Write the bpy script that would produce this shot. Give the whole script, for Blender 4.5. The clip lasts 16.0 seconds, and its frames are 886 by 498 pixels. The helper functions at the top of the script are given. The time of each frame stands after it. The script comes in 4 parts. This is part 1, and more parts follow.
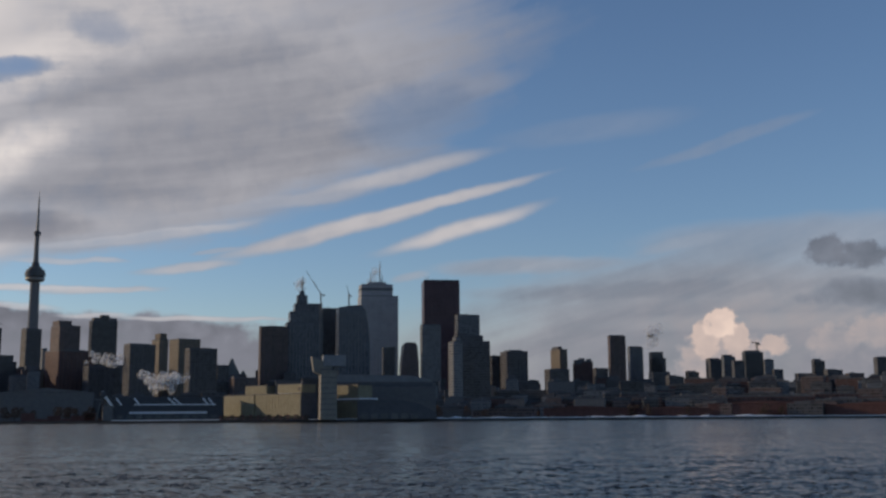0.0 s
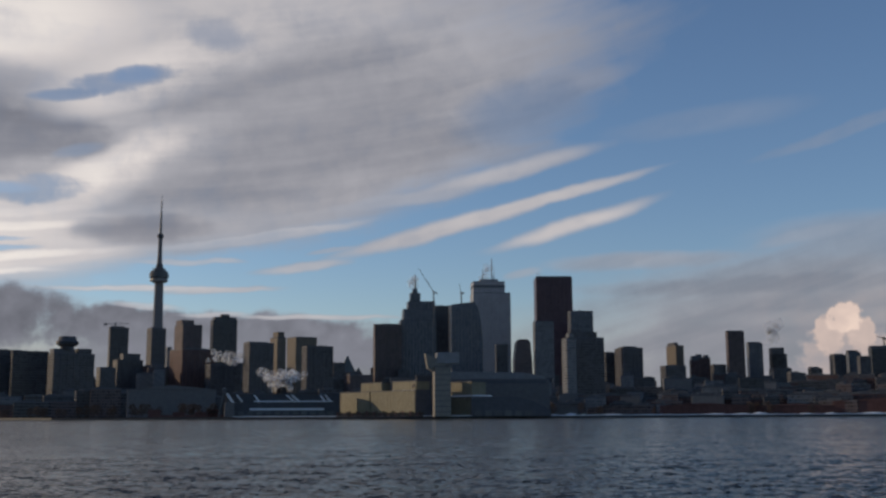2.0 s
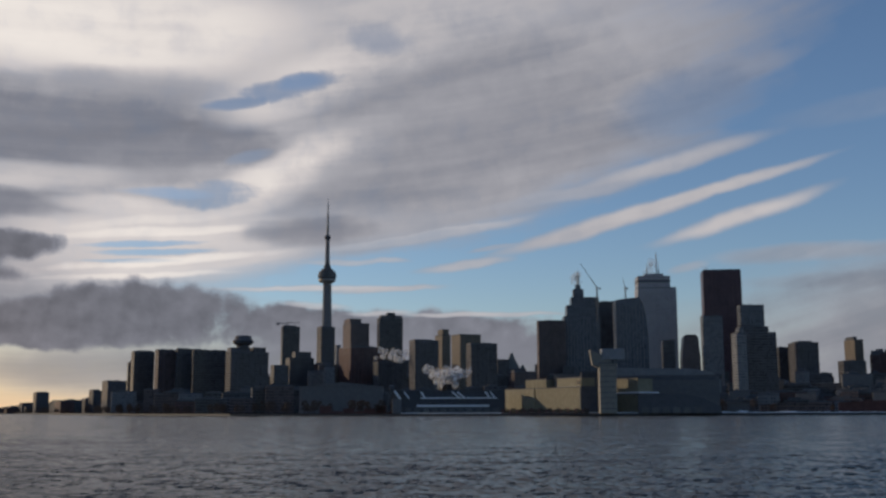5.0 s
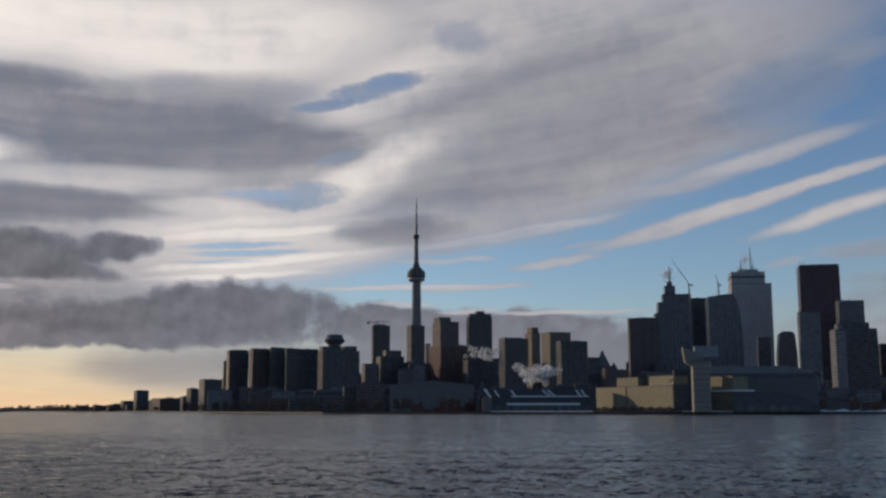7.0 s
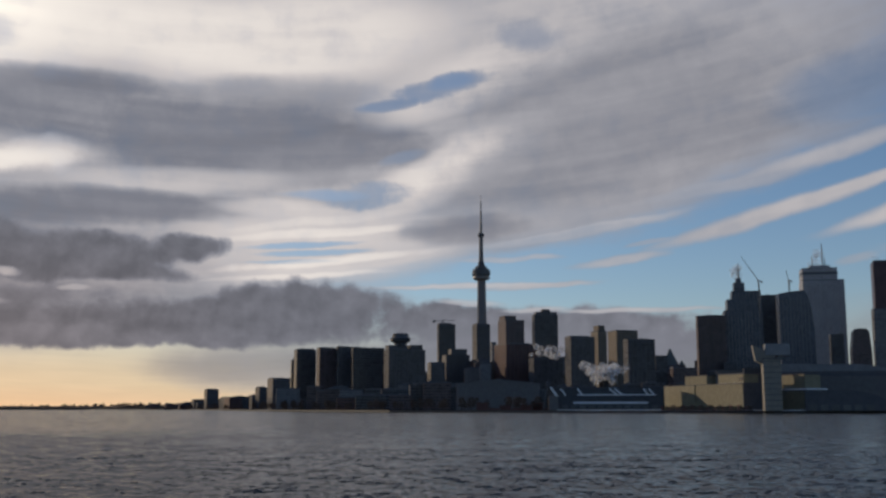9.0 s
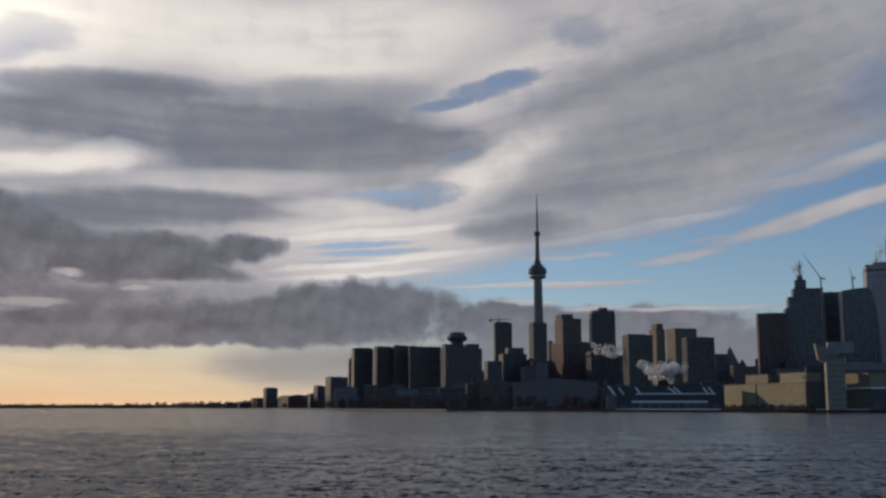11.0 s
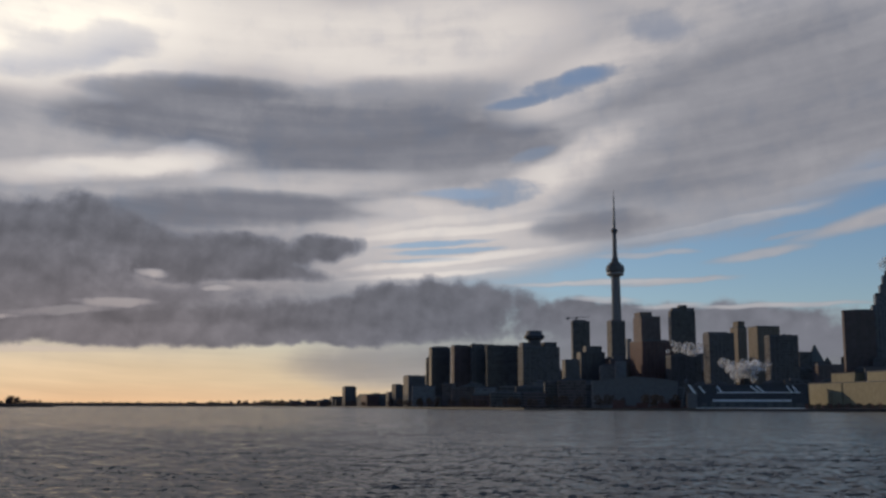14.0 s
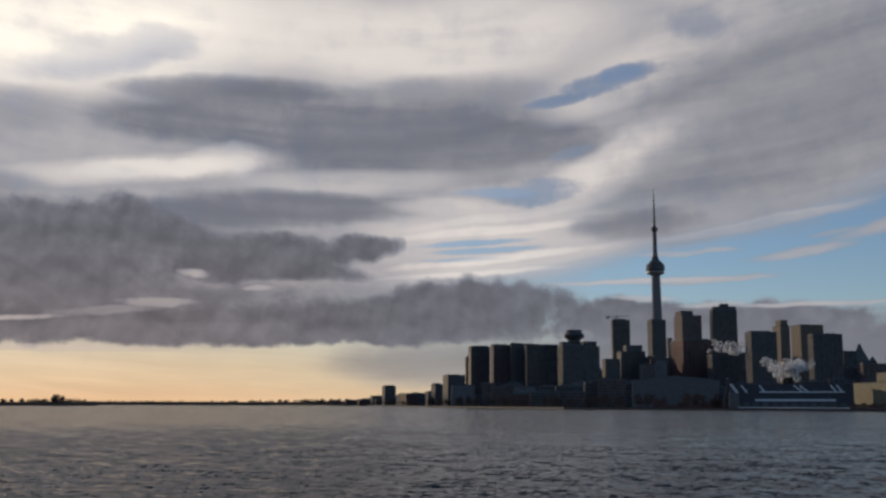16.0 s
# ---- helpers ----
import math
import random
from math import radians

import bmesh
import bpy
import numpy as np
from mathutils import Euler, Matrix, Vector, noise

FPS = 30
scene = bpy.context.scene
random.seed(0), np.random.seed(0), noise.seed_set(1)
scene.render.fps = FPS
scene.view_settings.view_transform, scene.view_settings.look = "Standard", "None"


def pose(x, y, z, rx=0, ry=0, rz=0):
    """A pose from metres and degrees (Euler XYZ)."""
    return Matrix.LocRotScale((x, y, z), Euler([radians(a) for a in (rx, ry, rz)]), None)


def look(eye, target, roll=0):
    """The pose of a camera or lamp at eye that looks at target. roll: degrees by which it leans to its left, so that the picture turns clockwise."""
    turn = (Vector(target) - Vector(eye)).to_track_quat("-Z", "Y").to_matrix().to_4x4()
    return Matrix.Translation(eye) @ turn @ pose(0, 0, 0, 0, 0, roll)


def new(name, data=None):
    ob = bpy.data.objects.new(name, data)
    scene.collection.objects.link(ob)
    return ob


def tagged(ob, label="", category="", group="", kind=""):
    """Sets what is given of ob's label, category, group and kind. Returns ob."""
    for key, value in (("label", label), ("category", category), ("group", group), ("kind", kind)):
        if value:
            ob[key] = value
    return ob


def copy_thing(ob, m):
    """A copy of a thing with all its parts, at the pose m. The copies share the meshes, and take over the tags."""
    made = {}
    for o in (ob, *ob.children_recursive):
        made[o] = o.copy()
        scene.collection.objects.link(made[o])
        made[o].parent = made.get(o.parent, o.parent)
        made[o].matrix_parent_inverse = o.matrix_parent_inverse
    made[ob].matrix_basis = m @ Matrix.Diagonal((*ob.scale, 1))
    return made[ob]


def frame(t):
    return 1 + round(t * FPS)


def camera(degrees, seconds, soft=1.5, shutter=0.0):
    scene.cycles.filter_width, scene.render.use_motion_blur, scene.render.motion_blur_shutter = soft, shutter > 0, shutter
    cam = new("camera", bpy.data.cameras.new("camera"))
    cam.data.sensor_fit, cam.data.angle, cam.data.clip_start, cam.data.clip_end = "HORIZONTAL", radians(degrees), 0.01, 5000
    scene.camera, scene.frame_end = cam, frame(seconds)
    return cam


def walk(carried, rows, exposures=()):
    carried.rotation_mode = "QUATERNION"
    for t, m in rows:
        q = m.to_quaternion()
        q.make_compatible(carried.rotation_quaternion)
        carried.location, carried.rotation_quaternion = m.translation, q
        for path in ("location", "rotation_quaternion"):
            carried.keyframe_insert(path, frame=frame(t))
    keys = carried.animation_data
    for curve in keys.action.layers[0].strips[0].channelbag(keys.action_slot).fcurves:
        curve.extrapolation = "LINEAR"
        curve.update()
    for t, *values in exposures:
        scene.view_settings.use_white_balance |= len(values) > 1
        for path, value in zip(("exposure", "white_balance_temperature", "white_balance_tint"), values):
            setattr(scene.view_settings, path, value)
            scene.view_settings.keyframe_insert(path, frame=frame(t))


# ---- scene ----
# A city skyline over a wide winter harbour. x to the right, y towards the tall tower, z up; the water lies at z = 0.
EYE = 4.3
GROUND = 2.0
cam = camera(45.73, 16.0, soft=2.6)
# seconds, yaw, pitch, roll: a slow pan from a fixed stand
ROWS = [
    (0.0, -21.340, 9.055, 0.385),
    (0.5, -20.189, 9.027, 0.355),
    (1.0, -18.854, 9.004, 0.327),
    (1.5, -16.858, 8.958, 0.300),
    (2.0, -15.207, 8.927, 0.274),
    (2.5, -13.427, 8.897, 0.250),
    (3.0, -11.700, 8.877, 0.228),
    (3.5, -10.439, 8.846, 0.206),
    (4.0, -9.016, 8.825, 0.186),
    (4.5, -7.668, 8.805, 0.166),
    (7.0, -1.458, 8.701, 0.081),
    (7.5, -0.577, 8.682, 0.066),
    (8.0, 0.337, 8.662, 0.051),
    (8.5, 1.268, 8.642, 0.037),
    (9.0, 2.103, 8.623, 0.022),
    (11.5, 5.982, 8.548, -0.047),
    (12.0, 6.781, 8.529, -0.061),
    (12.5, 7.458, 8.507, -0.075),
    (13.0, 8.213, 8.497, -0.090),
    (13.5, 8.805, 8.490, -0.105),
    (14.0, 9.365, 8.480, -0.121),
    (14.5, 9.979, 8.474, -0.137),
    (15.0, 10.596, 8.456, -0.154),
    (15.5, 11.051, 8.440, -0.172),
    (16.0, 11.498, 8.434, -0.191),
]
walk(cam, [(t, pose(0, 0, EYE, 90 + pitch, roll, yaw)) for t, yaw, pitch, roll in ROWS],
     exposures=((0.0, -0.08), (4.5, -0.1), (9.0, -0.17), (16.0, -0.28)))

# ---- sky and sun ----
SUN_AZ, SUN_EL = -60.0, 13.0


class Tree:
    """Short calls for building a node tree."""

    def __init__(self, tree):
        self.nodes, self.links = tree.nodes, tree.links
        self.nodes.clear()

    def node(self, kind, **settings):
        n = self.nodes.new(kind)
        for key, value in settings.items():
            setattr(n, key, value)
        return n

    def put(self, value, socket):
        if isinstance(value, bpy.types.NodeSocket):
            self.links.new(value, socket)
        elif value is not None:
            socket.default_value = value

    def math(self, op, a, b=None, c=None, clamp=False):
        n = self.node("ShaderNodeMath", operation=op, use_clamp=clamp)
        for s, v in zip(n.inputs, (a, b, c)):
            self.put(v, s)
        return n.outputs[0]

    def vec(self, op, a, b=None, scale=None):
        n = self.node("ShaderNodeVectorMath", operation=op)
        self.put(a, n.inputs[0])
        self.put(b, n.inputs[1])
        if scale is not None:
            self.put(scale, n.inputs[3])
        return n.outputs[0]

    def noise(self, vector, scale, detail=3.0, rough=0.55, colour=False):
        n = self.node("ShaderNodeTexNoise")
        self.put(vector, n.inputs["Vector"])
        n.inputs["Scale"].default_value, n.inputs["Detail"].default_value, n.inputs["Roughness"].default_value = scale, detail, rough
        return n.outputs["Color" if colour else "Fac"]

    def mapped(self, vector, location=(0, 0, 0), turn=0.0, scale=(1, 1, 1), kind="TEXTURE"):
        n = self.node("ShaderNodeMapping", vector_type=kind)
        self.put(vector, n.inputs["Vector"])
        n.inputs["Location"].default_value, n.inputs["Rotation"].default_value, n.inputs["Scale"].default_value = location, (0, 0, radians(turn)), scale
        return n.outputs[0]

    def ramp(self, fac, *stops):
        n = self.node("ShaderNodeValToRGB")
        self.put(fac, n.inputs[0])
        els = n.color_ramp.elements
        while len(els) < len(stops):
            els.new(0.5)
        for e, (at, col) in zip(els, stops):
            e.position, e.color = at, (*col, 1)
        return n.outputs[0]

    def mix(self, fac, a, b, blend="MIX"):
        n = self.node("ShaderNodeMix", data_type="RGBA", blend_type=blend)
        self.put(fac, n.inputs[0])
        for v, s in ((a, n.inputs[6]), (b, n.inputs[7])):
            self.put((*v, 1) if isinstance(v, tuple) else v, s)
        return n.outputs[2]

    def smooth(self, value, low, high):
        n = self.node("ShaderNodeMapRange", interpolation_type="SMOOTHSTEP")
        self.put(value, n.inputs[0])
        n.inputs[1].default_value, n.inputs[2].default_value = low, high
        return n.outputs[0]


def make_sky():
    world = bpy.data.worlds.new("winter_sky")
    world.use_nodes = True
    scene.world = world
    t = Tree(world.node_tree)
    sky = t.node("ShaderNodeTexSky", sky_type="NISHITA", sun_disc=False)
    sky.sun_elevation, sky.sun_rotation = radians(SUN_EL), radians(SUN_AZ)
    sky.air_density, sky.dust_density, sky.ozone_density = 1.0, 0.2, 3.5
    xyz = t.node("ShaderNodeSeparateXYZ")
    t.put(t.node("ShaderNodeTexCoord").outputs["Generated"], xyz.inputs[0])
    az = t.math("MULTIPLY", t.math("ARCTAN2", xyz.outputs[0], xyz.outputs[1]), 57.2958)
    el = t.math("MULTIPLY", t.math("ARCSINE", xyz.outputs[2]), 57.2958)

    def joined(x, y):
        n = t.node("ShaderNodeCombineXYZ")
        t.put(x, n.inputs[0]), t.put(y, n.inputs[1])
        return n.outputs[0]

    def stirred(at, scale, size, detail=3.0):
        shift = t.vec("SUBTRACT", t.noise(at, scale, detail, colour=True), (0.5, 0.5, 0.5))
        return t.vec("ADD", at, t.vec("MULTIPLY", shift, size))

    def halves(at):
        n = t.node("ShaderNodeSeparateXYZ")
        t.put(at, n.inputs[0])
        return n.outputs[0], n.outputs[1]

    plane = joined(az, el)
    # the high cloud runs level in the west and climbs more and more towards the east
    climb = t.math("MULTIPLY", az, t.math("MULTIPLY_ADD", az, 0.0032, 0.10))
    flow = joined(t.math("MULTIPLY", az, 0.13), t.math("SUBTRACT", el, climb))
    flow = stirred(flow, 0.5, (0.5, 0.5, 0), 2.0)
    broad = t.math("SUBTRACT", t.noise(flow, 0.5, 3.5, 0.5), 0.5)
    fibres = t.math("SUBTRACT", t.noise(t.mapped(flow, scale=(1.6, 1, 1)), 1.7, 3.0, 0.5), 0.5)
    mottle = t.math("SUBTRACT", t.noise(stirred(plane, 0.5, (1.6, 0.8, 0), 3.0), 0.55, 4.0, 0.55), 0.5)
    smooth_at = halves(stirred(plane, 0.3, (1.3, 0.5, 0), 3.0))
    puffs = stirred(stirred(plane, 0.22, (4.0, 1.2, 0), 2.0), 0.7, (0.7, 0.5, 0), 2.5)
    rolls = stirred(plane, 0.5, (0.9, 0.5, 0), 2.0)
    puffy_at = halves(puffs)
    billow = t.noise(rolls, 0.6, 3.5, 0.5)
    shade = t.math("SUBTRACT", billow, t.noise(t.vec("ADD", rolls, (-0.25, 0.5, 0)), 0.6, 3.5, 0.5))
    billow = t.math("SUBTRACT", billow, 0.5)
    state = {"cover": 0.0, "light": 0.6, "relief": 0.0}

    def shape(at, ragged, relief, a, e, length, width, turn, cover, light, strength, edge):
        """Lays one soft-edged body of cloud over those before it."""
        c, n = math.cos(radians(turn)), math.sin(radians(turn))
        u, v = at
        along = t.math("MULTIPLY_ADD", u, c / length, t.math("MULTIPLY_ADD", v, n / length, -(a * c + e * n) / length))
        over = t.math("MULTIPLY_ADD", u, -n / width, t.math("MULTIPLY_ADD", v, c / width, (a * n - e * c) / width))
        body = t.math("MULTIPLY_ADD", along, along, t.math("MULTIPLY_ADD", over, over, ragged))
        body = t.math("MULTIPLY", t.smooth(body, 1 + edge, 1 - edge), strength)
        for key, goal in (("cover", cover), ("light", light), ("relief", relief)):
            was = state[key]
            state[key] = t.math("MULTIPLY_ADD", body, t.math("SUBTRACT", goal, was), was)

    wispy, lumpy = t.math("MULTIPLY_ADD", fibres, 0.35, t.math("MULTIPLY_ADD", mottle, 0.8, t.math("MULTIPLY", broad, 1.2))), t.math("MULTIPLY", t.math("SUBTRACT", t.noise(rolls, 0.75, 4.5, 0.55), 0.5), 2.0)

    torn = t.math("MULTIPLY_ADD", mottle, 3.2, t.math("MULTIPLY_ADD", broad, 1.5, fibres))

    tuft_at = halves(stirred(plane, 1.2, (0.5, 0.4, 0), 4.0))
    curls = t.math("MULTIPLY", t.math("SUBTRACT", t.noise(plane, 1.8, 4.0, 0.55), 0.5), 2.2)

    def wisp(*s):
        shape(smooth_at, wispy, 0.0, *s)

    def tuft(*s):
        shape(tuft_at, curls, 1.0, *s)

    def gap(*s):
        shape(smooth_at, torn, 0.0, *s)

    def heap(*s):
        shape(puffy_at, lumpy, 1.0, *s)

    # azimuth, elevation, half length and half width in degrees, turn, cover, lightness, strength, softness
    wisp(-34.8, 22.1, 20.84, 10.17, 11, 1.00, 0.74, 1.00, 0.9)
    wisp(-16.2, 19.5, 18.84, 8.01, 7, 1.00, 0.74, 1.00, 0.8)
    wisp(4.7, 18.6, 19.21, 5.86, 9, 0.95, 0.63, 1.00, 0.7)
    wisp(3.5, 14.6, 15.44, 4.93, 8, 1.00, 0.62, 1.00, 0.7)
    wisp(2.0, 13.0, 10.81, 4.01, 7, 1.00, 0.63, 1.00, 0.7)
    wisp(-17.1, 9.7, 14.81, 4.62, 2, 1.00, 0.69, 1.00, 0.8)
    wisp(-28.9, 11.3, 17.88, 7.09, 3, 1.00, 0.67, 1.00, 0.8)
    wisp(1.6, 10.4, 8.56, 1.39, 6, 0.95, 0.62, 0.90, 0.9)
    wisp(38.7, 5.4, 13.77, 3.08, 0, 0.85, 0.55, 1.00, 0.8)
    wisp(35.5, 2.6, 16.72, 3.39, -1, 0.95, 0.53, 1.00, 0.8)
    wisp(41.6, 9.0, 8.88, 1.08, -1, 0.70, 0.56, 0.80, 0.9)
    wisp(25.9, 8.1, 4.64, 0.46, 1, 0.70, 0.57, 0.90, 0.9)
    wisp(33.0, 6.6, 9.58, 0.43, 0, 0.90, 0.49, 0.60, 0.9)
    wisp(37.7, 4.8, 6.63, 0.43, 0, 0.90, 0.61, 0.50, 0.9)
    wisp(34.5, 9.1, 2.42, 0.31, 9, 0.60, 0.62, 0.60, 0.9)
    wisp(2.1, 20.0, 9.77, 2.77, 9, 1.00, 0.74, 0.70, 0.9)
    wisp(-0.2, 18.0, 6.14, 1.39, 17, 1.00, 0.83, 0.70, 0.9)
    wisp(-1.5, 13.6, 3.82, 1.08, 21, 1.00, 0.86, 0.80, 0.9)
    wisp(10.8, 14.1, 8.67, 1.39, 5, 1.00, 0.52, 0.75, 0.9)
    wisp(14.9, 18.7, 7.16, 1.39, 9, 1.00, 0.60, 0.60, 0.9)
    wisp(21.0, 17.3, 4.24, 0.68, 12, 0.80, 0.57, 0.70, 0.9)
    wisp(-9.9, 19.7, 7.50, 2.47, 7, 1.00, 0.88, 0.90, 0.9)
    wisp(-12.8, 16.4, 5.66, 1.23, 7, 1.00, 0.56, 0.70, 0.9)
    wisp(-11.8, 13.4, 7.70, 1.54, 4, 1.00, 0.49, 0.85, 0.7)
    wisp(-24.6, 15.7, 5.38, 1.39, 5, 1.00, 0.49, 0.80, 0.8)
    wisp(-13.0, 14.5, 9.05, 1.60, 0, 1.00, 0.48, 0.85, 0.8)
    wisp(-23.2, 15.6, 6.76, 1.54, 3, 1.00, 0.47, 0.70, 0.8)
    wisp(-9.9, 14.2, 8.01, 1.11, -2, 1.00, 0.50, 0.80, 0.8)
    wisp(10.1, 17.0, 7.66, 2.16, 3, 1.00, 0.59, 0.60, 0.9)
    wisp(8.1, 13.7, 7.96, 1.85, -3, 1.00, 0.60, 0.60, 0.9)
    wisp(9.9, 17.2, 6.06, 1.23, 4, 1.00, 0.60, 0.60, 0.9)
    wisp(19.7, 16.2, 3.58, 1.54, 10, 0.45, 0.54, 0.70, 0.9)
    wisp(9.4, 16.3, 3.93, 0.68, 10, 1.00, 0.67, 0.60, 0.9)
    wisp(15.8, 13.7, 5.64, 0.62, 6, 1.00, 0.53, 0.50, 0.9)
    wisp(0.6, 17.6, 6.03, 0.95, 18, 1.00, 0.83, 0.68, 0.9)
    wisp(0.5, 18.0, 4.68, 0.78, 17, 1.00, 0.82, 0.60, 0.9)
    wisp(-1.6, 12.9, 5.02, 1.12, 26, 1.00, 0.86, 0.68, 0.9)
    wisp(-1.8, 13.0, 5.08, 1.12, 26, 1.00, 0.83, 0.52, 0.9)
    wisp(1.7, 13.8, 2.31, 0.92, 21, 1.00, 0.72, 0.70, 0.9)
    wisp(7.4, 12.6, 5.36, 0.92, 5, 1.00, 0.57, 0.80, 0.9)
    wisp(-0.9, 9.7, 3.05, 0.68, 7, 1.00, 0.54, 0.80, 0.9)
    wisp(-0.9, 9.5, 3.29, 0.68, 4, 1.00, 0.55, 0.70, 0.9)
    wisp(5.8, 9.6, 5.03, 0.22, 9, 0.90, 0.74, 0.70, 0.9)
    wisp(5.9, 11.6, 5.71, 0.74, 2, 1.00, 0.60, 0.60, 0.9)
    gap(-23.9, 12.8, 2.30, 0.78, 9, 1.00, 0.93, 0.52, 0.9)
    wisp(-28.4, 12.2, 6.32, 0.65, 7, 1.00, 0.91, 0.64, 0.9)
    wisp(-16.1, 12.1, 6.01, 0.60, 2, 1.00, 0.83, 0.60, 0.9)
    gap(-26.7, 12.4, 4.12, 0.47, 6, 1.00, 0.93, 0.60, 0.9)
    wisp(-30.8, 18.6, 12.18, 2.77, 9, 1.00, 0.95, 0.95, 0.9)
    wisp(-18.0, 19.7, 6.20, 2.00, 1, 1.00, 0.88, 0.85, 0.9)
    wisp(-29.3, 18.3, 4.46, 1.05, 15, 0.60, 0.72, 0.70, 0.9)
    wisp(-27.0, 19.0, 2.03, 0.80, -6, 0.55, 0.74, 0.60, 0.9)
    wisp(-36.0, 14.5, 4.24, 1.23, 8, 1.00, 0.60, 0.70, 0.9)
    wisp(-23.7, 16.6, 5.02, 0.68, 1, 1.00, 0.48, 0.70, 0.9)
    wisp(-37.1, 10.7, 3.97, 0.80, 6, 1.00, 0.57, 0.80, 0.9)
    wisp(-21.8, 10.3, 6.58, 0.80, 1, 1.00, 0.48, 0.90, 0.7)
    wisp(-10.9, 10.2, 5.16, 0.37, 1, 1.00, 0.56, 0.80, 0.9)
    wisp(-18.9, 10.7, 6.91, 0.74, -1, 1.00, 0.48, 0.90, 0.7)
    wisp(-9.2, 9.7, 5.96, 0.86, 3, 0.95, 0.83, 0.60, 0.9)
    wisp(-8.8, 7.6, 4.29, 0.52, 6, 1.00, 0.86, 0.60, 0.9)
    wisp(-11.5, 6.3, 3.30, 0.52, 1, 1.00, 0.91, 0.68, 0.9)
    wisp(-0.2, 6.6, 5.56, 0.15, 1, 0.90, 0.76, 0.90, 0.9)
    wisp(-5.1, 8.1, 3.12, 0.31, 8, 1.00, 0.76, 0.80, 0.9)
    wisp(-11.0, 10.7, 3.20, 0.43, -2, 1.00, 0.88, 0.60, 0.9)
    wisp(3.3, 8.2, 1.23, 0.15, 1, 0.80, 0.69, 0.80, 0.9)
    wisp(-8.0, 8.7, 6.59, 1.69, 2, 1.00, 0.81, 0.75, 0.9)
    wisp(-11.0, 9.4, 4.69, 1.54, 5, 1.00, 0.81, 0.60, 0.9)
    wisp(7.7, 16.4, 7.79, 4.01, 0, 1.00, 0.54, 0.75, 0.9)
    wisp(-33.3, 19.2, 9.68, 2.16, 9, 1.00, 1.01, 0.70, 0.9)
    gap(-6.1, 11.6, 2.20, 0.60, 8, 0.58, 0.60, 0.85, 0.9)
    wisp(-8.6, 11.5, 2.16, 0.28, 1, 0.35, 0.66, 0.80, 0.9)
    wisp(-9.7, 8.8, 2.75, 0.15, 4, 0.20, 0.72, 0.90, 0.9)
    wisp(-9.1, 8.4, 2.75, 0.15, 3, 0.20, 0.72, 0.90, 0.9)
    wisp(-10.3, 7.9, 2.13, 0.11, 3, 0.25, 0.72, 0.85, 0.9)
    wisp(-8.3, 9.5, 5.39, 0.22, 5, 1.00, 0.91, 0.60, 0.9)
    gap(-8.8, 7.9, 4.90, 0.22, 6, 1.00, 0.93, 0.60, 0.9)
    wisp(-10.1, 7.1, 4.39, 0.17, 4, 1.00, 0.91, 0.60, 0.9)
    wisp(-8.8, 10.1, 4.32, 0.22, 7, 1.00, 0.86, 0.52, 0.9)
    wisp(3.1, 12.6, 5.21, 1.42, 7, 1.00, 0.54, 0.65, 0.9)
    wisp(-1.1, 9.7, 3.13, 0.68, 4, 1.00, 0.49, 0.75, 0.9)
    gap(-2.2, 17.4, 2.47, 0.55, 14, 0.58, 0.60, 0.85, 0.9)
    wisp(2.8, 20.0, 1.61, 0.80, -7, 0.70, 0.60, 0.70, 0.9)
    wisp(-1.7, 17.7, 1.11, 0.43, 12, 0.30, 0.60, 0.80, 0.9)
    wisp(-5.2, 16.4, 1.45, 0.28, 8, 0.50, 0.54, 0.80, 0.9)
    wisp(-4.5, 13.6, 1.30, 0.31, 16, 0.60, 0.54, 0.70, 0.9)
    wisp(18.7, 13.0, 5.02, 0.46, 14, 0.95, 0.68, 0.90, 0.9)
    wisp(13.2, 11.6, 3.71, 0.31, 7, 0.80, 0.65, 0.80, 0.9)
    wisp(15.9, 10.2, 6.24, 0.46, 15, 1.00, 0.70, 1.00, 0.9)
    wisp(21.5, 11.7, 5.33, 0.31, 13, 1.00, 0.69, 0.90, 0.9)
    wisp(22.4, 10.1, 4.39, 0.43, 15, 1.00, 0.70, 1.00, 0.9)
    wisp(7.6, 7.9, 2.35, 0.25, 6, 0.90, 0.69, 0.90, 0.9)
    wisp(9.0, 8.8, 1.20, 0.12, 9, 0.70, 0.67, 0.80, 0.9)
    wisp(5.7, 9.5, 4.51, 0.25, 8, 0.80, 0.67, 0.80, 0.9)
    wisp(0.8, 8.0, 1.98, 0.15, 3, 0.80, 0.69, 0.80, 0.9)
    wisp(3.1, 6.6, 3.07, 0.15, 4, 0.90, 0.69, 0.90, 0.9)
    wisp(19.7, 7.6, 0.95, 0.22, 12, 0.70, 0.62, 0.70, 0.9)
    wisp(37.0, 14.3, 4.00, 0.31, 14, 0.35, 0.60, 0.80, 0.9)
    wisp(29.8, 15.4, 4.69, 0.68, 5, 0.22, 0.60, 0.80, 0.9)
    wisp(-32.0, 7.4, 12.31, 2.47, 2, 1.00, 0.48, 0.85, 0.9)
    wisp(-26.0, 5.0, 18.08, 1.69, 1, 1.00, 0.52, 0.80, 0.9)
    wisp(-11.1, 2.2, 5.94, 1.39, -1, 1.00, 0.53, 0.75, 0.9)
    heap(-21.5, 4.3, 22.58, 1.05, 1, 1.00, 0.43, 1.00, 0.6)
    heap(-23.3, 3.7, 18.43, 0.62, 1, 1.00, 0.46, 1.00, 0.6)
